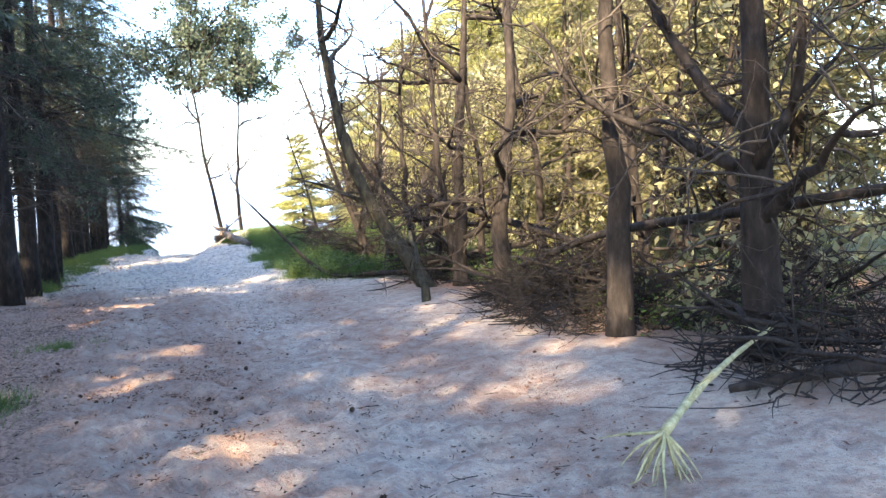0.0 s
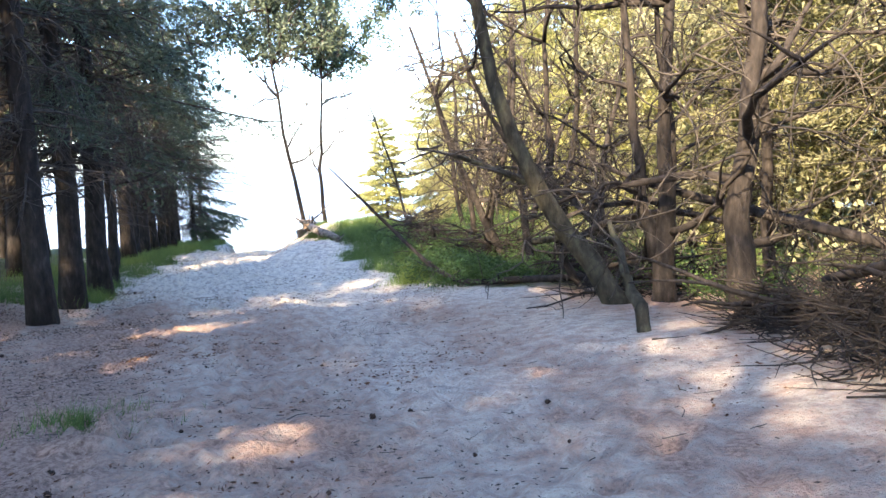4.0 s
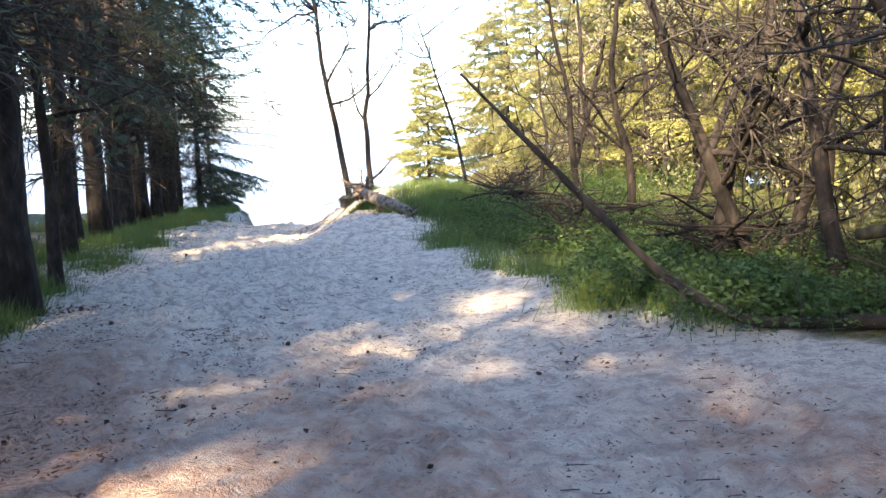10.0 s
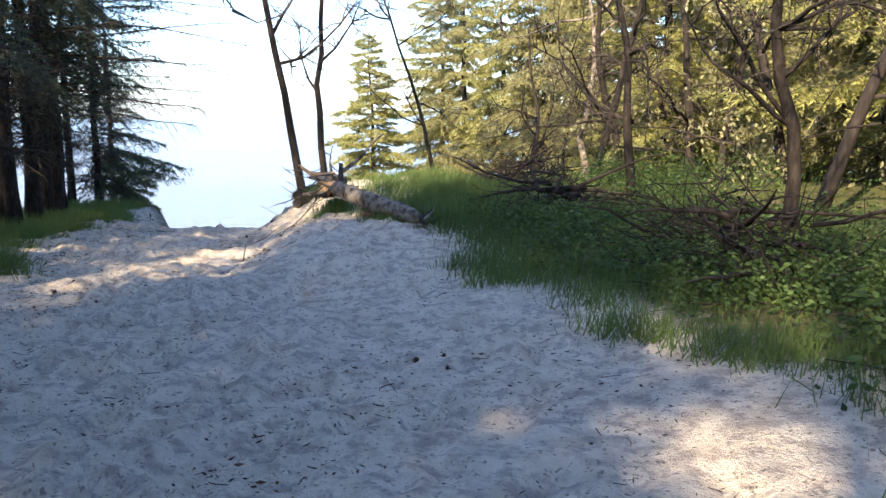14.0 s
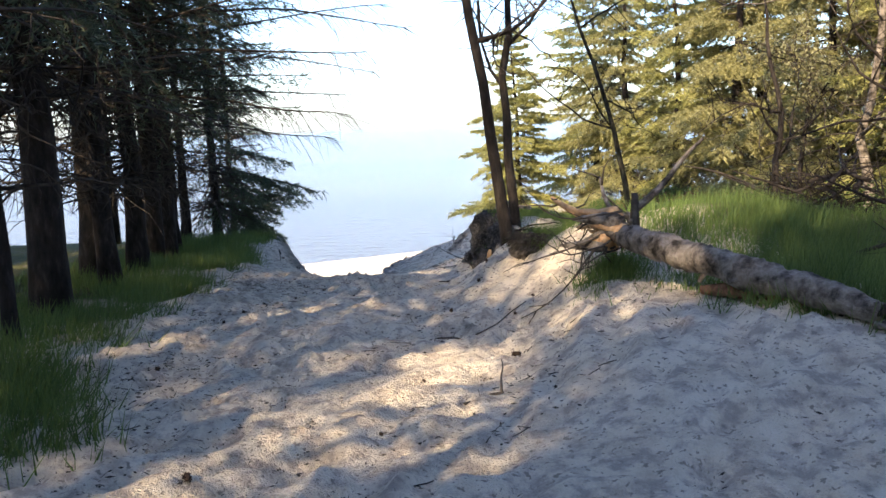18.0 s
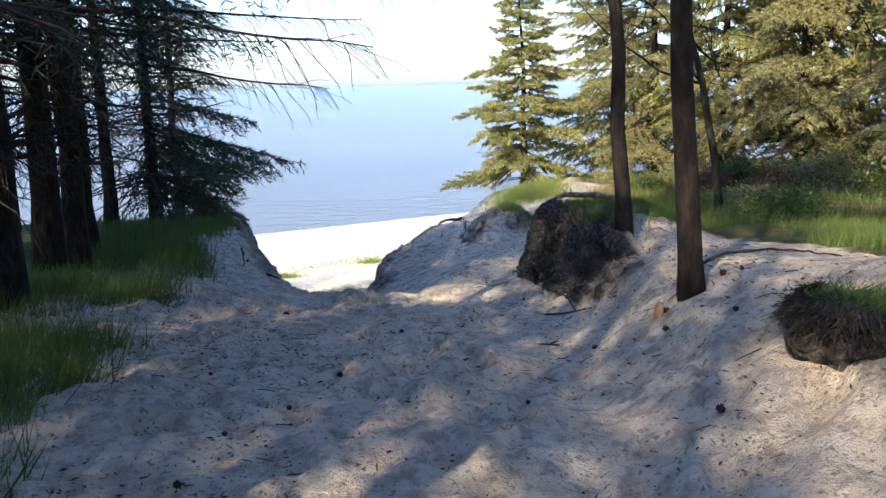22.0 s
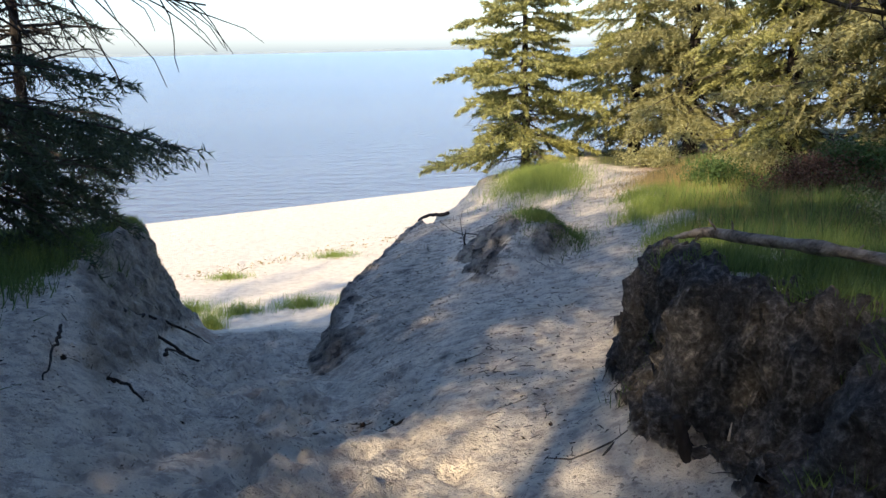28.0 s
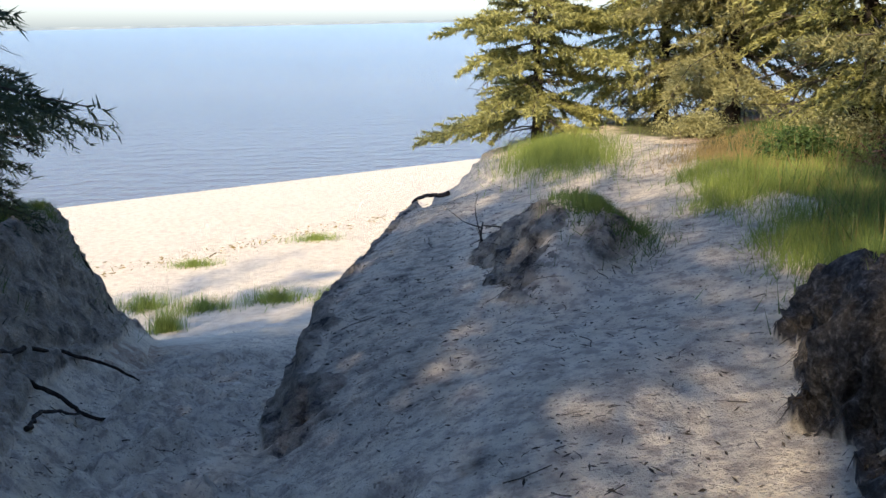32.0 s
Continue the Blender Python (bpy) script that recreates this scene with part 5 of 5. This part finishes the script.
# ---------------------------------------------------------------- roots of the dune cut
def root(points, r, label, seed):
    rng = np.random.default_rng(seed)
    p = np.array(points, float)
    s = np.linspace(0, len(p) - 1, 6 * len(p))
    line = np.stack([np.interp(s, range(len(p)), p[:, k]) for k in range(3)], -1)
    line[1:-1] += rng.normal(size=(len(line) - 2, 3)) * (0.008, 0.008, 0.006)
    r = r * 0.62
    return fallen("root", [tuple(v) for v in line], [r, r * 0.85, r * 0.5], label, M_BARK, seed, 1, 0.12, "root", fine=0)


root([(-10.15, 48.6, 0.03), (-10.5, 48.8, 0.08), (-10.85, 48.85, 0.06), (-11.0, 48.75, -0.1)], 0.06, "bare root bent over the rim of the dune", 231)
root([(-13.0, 38.9, 0.02), (-13.25, 39.7, 0.09), (-13.4, 40.5, 0.08), (-13.4, 41.1, 0.05), (-13.2, 41.7, 0.06), (-13.0, 42.0, 0.0)], 0.034, "long crooked dark root lying on the face of the bank", 233)
root([(-13.05, 39.2, 0.03), (-13.1, 39.7, 0.07), (-12.95, 40.0, 0.06), (-12.75, 39.95, 0.05), (-12.5, 40.1, 0.03), (-12.3, 40.5, 0.0)], 0.03, "crooked dark root lying on the face of the bank", 234)
root([(-12.6, 38.9, 0.03), (-12.72, 39.3, 0.07), (-12.75, 39.9, 0.05)], 0.026, "thin dark root lying on the face of the bank", 235)
root([(-12.2, 36.75, 0.03), (-12.05, 36.75, 0.06), (-11.92, 36.65, 0.02)], 0.02, "thin dark root lying on the face of the bank", 236)
root([(-12.6, 37.0, 0.02), (-12.45, 36.6, 0.05), (-12.3, 36.1, 0.02)], 0.018, "thin dark root lying on the face of the bank", 238)
root([(-14.9, 44.4, 0.04), (-14.75, 44.65, 0.1), (-14.6, 44.75, 0.14), (-14.5, 44.8, 0.05)], 0.04, "bare root bent over the rim of the dune", 232)
root([(-7.95, 31.0, 0.05), (-7.6, 31.1, 0.08), (-7.3, 31.1, 0.1), (-7.0, 30.9, 0.06)], 0.017, "dark root showing along the edge of the sandy knoll", 237)
fallen("snag", [(-9.75, 42.4, 0.0), (-9.78, 42.36, 0.14), (-9.75, 42.38, 0.26)], [0.016, 0.012, 0.006], "small branching dead snag on the slope", M_DEAD, 239, 4, 0.14, "snag", fine=4)


def bank_patch(name, label, x_of, y0, y1, w0, w1, dark, seed, amp, step=0.035, steep=(0.5, 1.2), hair=0, hang=0.2, strip=None, fade=None):
    """A crumbling face laid over the slope: a fine sheet pushed out by rough noise where it is steep, with roots hanging from it."""
    ys, ws = np.arange(y0, y1, step), np.arange(w0, w1, step)
    gw, gy = np.meshgrid(ws, ys)
    gx = x_of(gy) + gw
    z = height(gx, gy)
    e = 0.02
    hx, hy = (height(gx + e, gy) - height(gx - e, gy)) / (2 * e), (height(gx, gy + e) - height(gx, gy - e)) / (2 * e)
    slope = np.hypot(hx, hy)
    wide = slope.copy()
    for _ in range(5):
        wide[1:-1, 1:-1] = np.maximum.reduce([wide[1:-1, 1:-1], wide[:-2, 1:-1] * 0.93, wide[2:, 1:-1] * 0.93, wide[1:-1, :-2] * 0.93, wide[1:-1, 2:] * 0.93])
    mask = smooth(steep[0], steep[1], wide)
    if strip:
        fray = gw + 0.12 * np.sin(gy * 4.1) + 0.07 * np.sin(gy * 9.7 + gw * 6)
        mask = np.maximum(mask, smooth(strip[0] - 0.1, strip[0], gw) * (1 - smooth(strip[1] - 0.12, strip[1], fray)))
    edge = np.minimum(np.minimum(gw - w0, w1 - gw), np.minimum(gy - y0, y1 - gy))
    mask = mask * smooth(0.02, 0.25, edge)
    norm = np.sqrt(1 + slope**2)
    o = Vector((seed * 3.1, seed * 7.7, 0))
    d = np.zeros_like(z)
    for i in range(gx.shape[0]):
        for j in range(gx.shape[1]):
            if mask[i, j] > 0.01:
                v = Vector((gx[i, j], gy[i, j], z[i, j] * 1.4)) + o
                d[i, j] = 0.4 + 0.6 * noise.noise(v * 2.2) + 0.75 * noise.noise(v * 5.0) + 0.6 * noise.noise(Vector((v.x, v.y, v.z * 0.5)) * 12.0) + 0.42 * noise.noise(v * 27.0)
    keep_up = fade[2] + (1 - fade[2]) * smooth(fade[0], fade[1], gy) if fade else 1.0
    push = mask * amp * keep_up * d - 0.045 * (1 - mask)
    verts = np.stack([gx - hx / norm * push, gy - hy / norm * push, z + push / norm], -1)
    ny, nx = gx.shape
    k = np.arange(ny * nx).reshape(ny, nx)
    faces = np.stack([k[:-1, :-1], k[:-1, 1:], k[1:, 1:], k[1:, :-1]], -1).reshape(-1, 4)
    keep = (mask[:-1, :-1] > 0.002).ravel() | (mask[1:, 1:] > 0.002).ravel()
    s = Shape()
    ex, ey = float(x_of(np.array((y0 + y1) / 2))), (y0 + y1) / 2
    base = np.array((ex, ey, float(height(ex, ey))))
    s.v.append(verts.reshape(-1, 3) - base)
    s.f += [tuple(f) for f in faces[keep].tolist()]
    s.n = ny * nx
    t = thing(name, ex, ey, label=label, category="bank")
    o = s.ob("earth_face", M_GROUND, t)
    shade = np.zeros_like(z)
    for key, val in (("litter", shade), ("turf", shade), ("earth", dark * keep_up * smooth(0.05, 0.8, mask)), ("trod", shade + 0.6)):
        o.data.attributes.new(key, "FLOAT", "POINT").data.foreach_set("value", val.astype(np.float32).ravel())
    if hair:
        rng = np.random.default_rng(seed)
        fine = Shape()
        pool = np.argwhere(mask > 0.75)
        for _ in range(hair if len(pool) else 0):
            i, j = pool[int(rng.integers(0, len(pool)))]
            out = np.array((-hx[i, j], -hy[i, j], 0.15))
            w = wiggle(rng, verts[i, j] - base - out * 0.02, out * 0.12 + rng.normal(size=3) * 0.5 + (0, 0, -0.5), hang * rng.uniform(0.1, 1.0) ** 2 + 0.03, 4, 0.3, 0.3)
            fine.tube(w, np.linspace(rng.uniform(0.002, 0.006), 0.0012, 5), 3, False)
        tagged(fine.ob("root_fringe", M_DEAD, t), kind="stuff")
    return t


bank_patch("earth_bank", "dark eroded bank of earth and fine roots under turf", lambda y: lerp_table(y, BANK_FOOT), 32.2, 39.0, -0.3, 0.75, 0.8, 241, 0.13, 0.022, (0.3, 0.95), 2600, 0.13, fade=(32.3, 33.6, 0.72))
fallen("broken_stub", [(-8.66, 35.0, -0.02), (-8.69, 35.02, 0.12), (-8.73, 35.0, 0.26)], [0.035, 0.032, 0.02], "dark broken root stub standing at the foot of the bank", M_BARK, 249, 2, 0.1, "root", fine=0)
bank_patch("earth_bank", "small crumbling sand mound with turf on top", lambda y: -9.2 + 0 * y, 39.9, 42.8, -1.0, 1.0, 0.56, 243, 0.08, 0.026, (0.25, 0.75), 1500, 0.14)
bank_patch("earth_bank", "rounded sandy cut face with dark crumbling patches", lambda y: lerp_table(y, CLEFT_X) - lerp_table(y, [(33, 1.2), (36, 0.9), (38, 0.7), (40, 0.85), (43, 0.95), (46, 1.4), (50, 2.3)]), 35.6, 46.4, -1.5, 0.35, 0.5, 244, 0.10, 0.04, (0.7, 1.5), 500, 0.2)
bank_patch("earth_bank", "crumbling dark rim along the sandy gully", lambda y: lerp_table(y, CLEFT_X) + lerp_table(y, CLEFT_W), 38.8, 48.6, -0.2, 0.95, 0.58, 245, 0.07, 0.032, (0.85, 1.4), 300, 0.1, (0.0, 0.5))
fallen("driftwood_branch", [(-8.42, 36.5, 0.16), (-8.3, 36.25, 0.2), (-8.2, 35.8, 0.17), (-8.0, 35.3, 0.15), (-7.7, 34.9, 0.13)], [0.012, 0.03, 0.035, 0.032, 0.03], "grey bare branch lying on the bank", M_LOG, 247, 6, 0.12, fine=0)


# ---------------------------------------------------------------- litter on the sand
def cone_mesh():
    s = Shape()
    zs = np.linspace(-0.028, 0.03, 7)
    r = np.array([0.006, 0.016, 0.02, 0.021, 0.018, 0.012, 0.003])
    s.tube(np.stack([zs, 0 * zs, 0 * zs], -1), r, 8)
    rng = np.random.default_rng(3)
    a = rng.uniform(0, 6.28, 40)
    x = rng.uniform(-0.024, 0.022, 40)
    rad = np.interp(x, zs, r)
    base = np.stack([x, rad * np.cos(a) * 0.9, rad * np.sin(a) * 0.9], -1)
    s.blades(base, np.stack([0.5 + 0 * a, np.cos(a), np.sin(a)], -1), 0.014, 0.014, rng)
    return s.ob("pine_cone", M_CONE)


first = cone_mesh()
cone = first.data
bpy.data.objects.remove(first)
rng = np.random.default_rng(77)
for i in range(240):
    y = rng.uniform(2, 37)
    x = float(np.interp(y, [a for a, _ in PATH_X], [b for _, b in PATH_X])) + rng.normal() * 1.6
    o = new("pine_cone", cone)
    s = rng.uniform(0.4, 0.85)
    o.matrix_basis = pose(x, y, float(height(x, y)) + 0.012, rng.uniform(0, 360), rng.uniform(-20, 20), rng.uniform(0, 360)) @ Matrix.Diagonal((s, s, s, 1))
    tagged(o, "small dark pine cone lying on the sand", "pine cone", "pine cones on the path")
s = Shape()
for _ in range(2600):
    y = rng.uniform(1, 42)
    x = float(np.interp(y, [a for a, _ in PATH_X], [b for _, b in PATH_X])) + rng.normal() * 2.2
    z = float(height(x, y)) + 0.008
    a = rng.uniform(0, 6.28)
    w = wiggle(rng, (x, y, z), (math.cos(a), math.sin(a), 0), rng.uniform(0.02, 0.12) if rng.uniform() < 0.9 else 0.22, 3, 0.25)
    for k in range(4):
        w[k, 2] = float(height(w[k, 0], w[k, 1])) + 0.01
    s.tube(w, np.full(4, rng.uniform(0.0014, 0.0036)), 4)
tagged(s.ob("twig_litter", M_DEAD), "scattered dark twigs and bark bits on the sand", "litter", kind="stuff")
s = Shape()
n = 42000
y = rng.uniform(-1, 34, n)
x = np.interp(y, [a for a, _ in PATH_X], [b for _, b in PATH_X]) + np.where(rng.uniform(size=n) < 0.55, -2.6 + rng.normal(size=n) * 1.0, rng.normal(size=n) * 2.4)
base = np.stack([x, y, height(x, y) + rng.uniform(0.004, 0.02, n)], -1)
s.blades(base, rng.normal(size=(n, 3)) * (1, 1, 0.12), rng.uniform(0.012, 0.05, n), rng.uniform(0.003, 0.014, n), rng)
n = 9000
y = rng.uniform(14, 42, n)
x = np.interp(y, [a for a, _ in PATH_X], [b for _, b in PATH_X]) + rng.normal(size=n) * 1.9
base = np.stack([x, y, height(x, y) + rng.uniform(0.006, 0.02, n)], -1)
s.blades(base, rng.normal(size=(n, 3)) * (1, 1, 0.25), rng.uniform(0.012, 0.05, n), rng.uniform(0.004, 0.014, n), rng)
n = 3600
y = rng.uniform(32, 47, n)
x = np.interp(y, [32, 36, 40, 47], [-9.6, -9.9, -10.2, -10.4]) + rng.normal(size=n) * 1.1
base = np.stack([x, y, height(x, y) + rng.uniform(0.004, 0.02, n)], -1)
s.blades(base, rng.normal(size=(n, 3)) * (1, 1, 0.25), rng.uniform(0.015, 0.07, n), rng.uniform(0.004, 0.016, n), rng)
tagged(s.ob("needle_litter", M_DEAD, None, False), "fallen brown needles and leaf bits on the sand", "litter", kind="stuff")

s = Shape()
n = 420
f = rng.uniform(0, 1, n)
x = np.interp(f, [0, 0.35, 0.6, 1], [-19.5, -16.4, -14.2, -8.0]) + rng.normal(size=n) * 0.35
y = np.interp(f, [0, 0.35, 0.6, 1], [55.2, 57.6, 60.6, 65.5]) + rng.normal(size=n) * 0.5
base = np.stack([x, y, height(x, y) + 0.02], -1)
s.blades(base, rng.normal(size=(n, 3)) * (1, 1, 0.2), rng.uniform(0.04, 0.22, n), rng.uniform(0.02, 0.06, n), rng)
tagged(s.ob("beach_wrack", M_DRYGRASS, None, False), "thin broken line of washed-up weed on the beach", "beach wrack", kind="stuff")

s = Shape()
n = 60000
y = rng.uniform(0.5, 20, n)
u = np.where(rng.uniform(size=n) < 0.6, -1.7 + rng.normal(size=n) * 1.1, rng.normal(size=n) * 2.6)
x = np.interp(y, [a for a, _ in PATH_X], [b for _, b in PATH_X]) + u
keep = np.sin(x * 1.9 + 1.4 * np.sin(y * 0.8)) + np.sin(y * 1.3 + 0.7 * x) + rng.normal(size=n) * 0.7 - 0.05 * (y - 8) - 0.2 * (u > 0) > 0.7
x, y = x[keep], y[keep]
n = len(x)
base = np.stack([x, y, height(x, y) + rng.uniform(0.006, 0.025, n)], -1)
s.blades(base, rng.normal(size=(n, 3)) * (1, 1, 0.25), rng.uniform(0.015, 0.06, n), rng.uniform(0.006, 0.022, n), rng)
tagged(s.ob("leaf_litter", M_LITTER, None, False), "drifts of brown leaf bits and bark on the sand", "litter", kind="stuff")
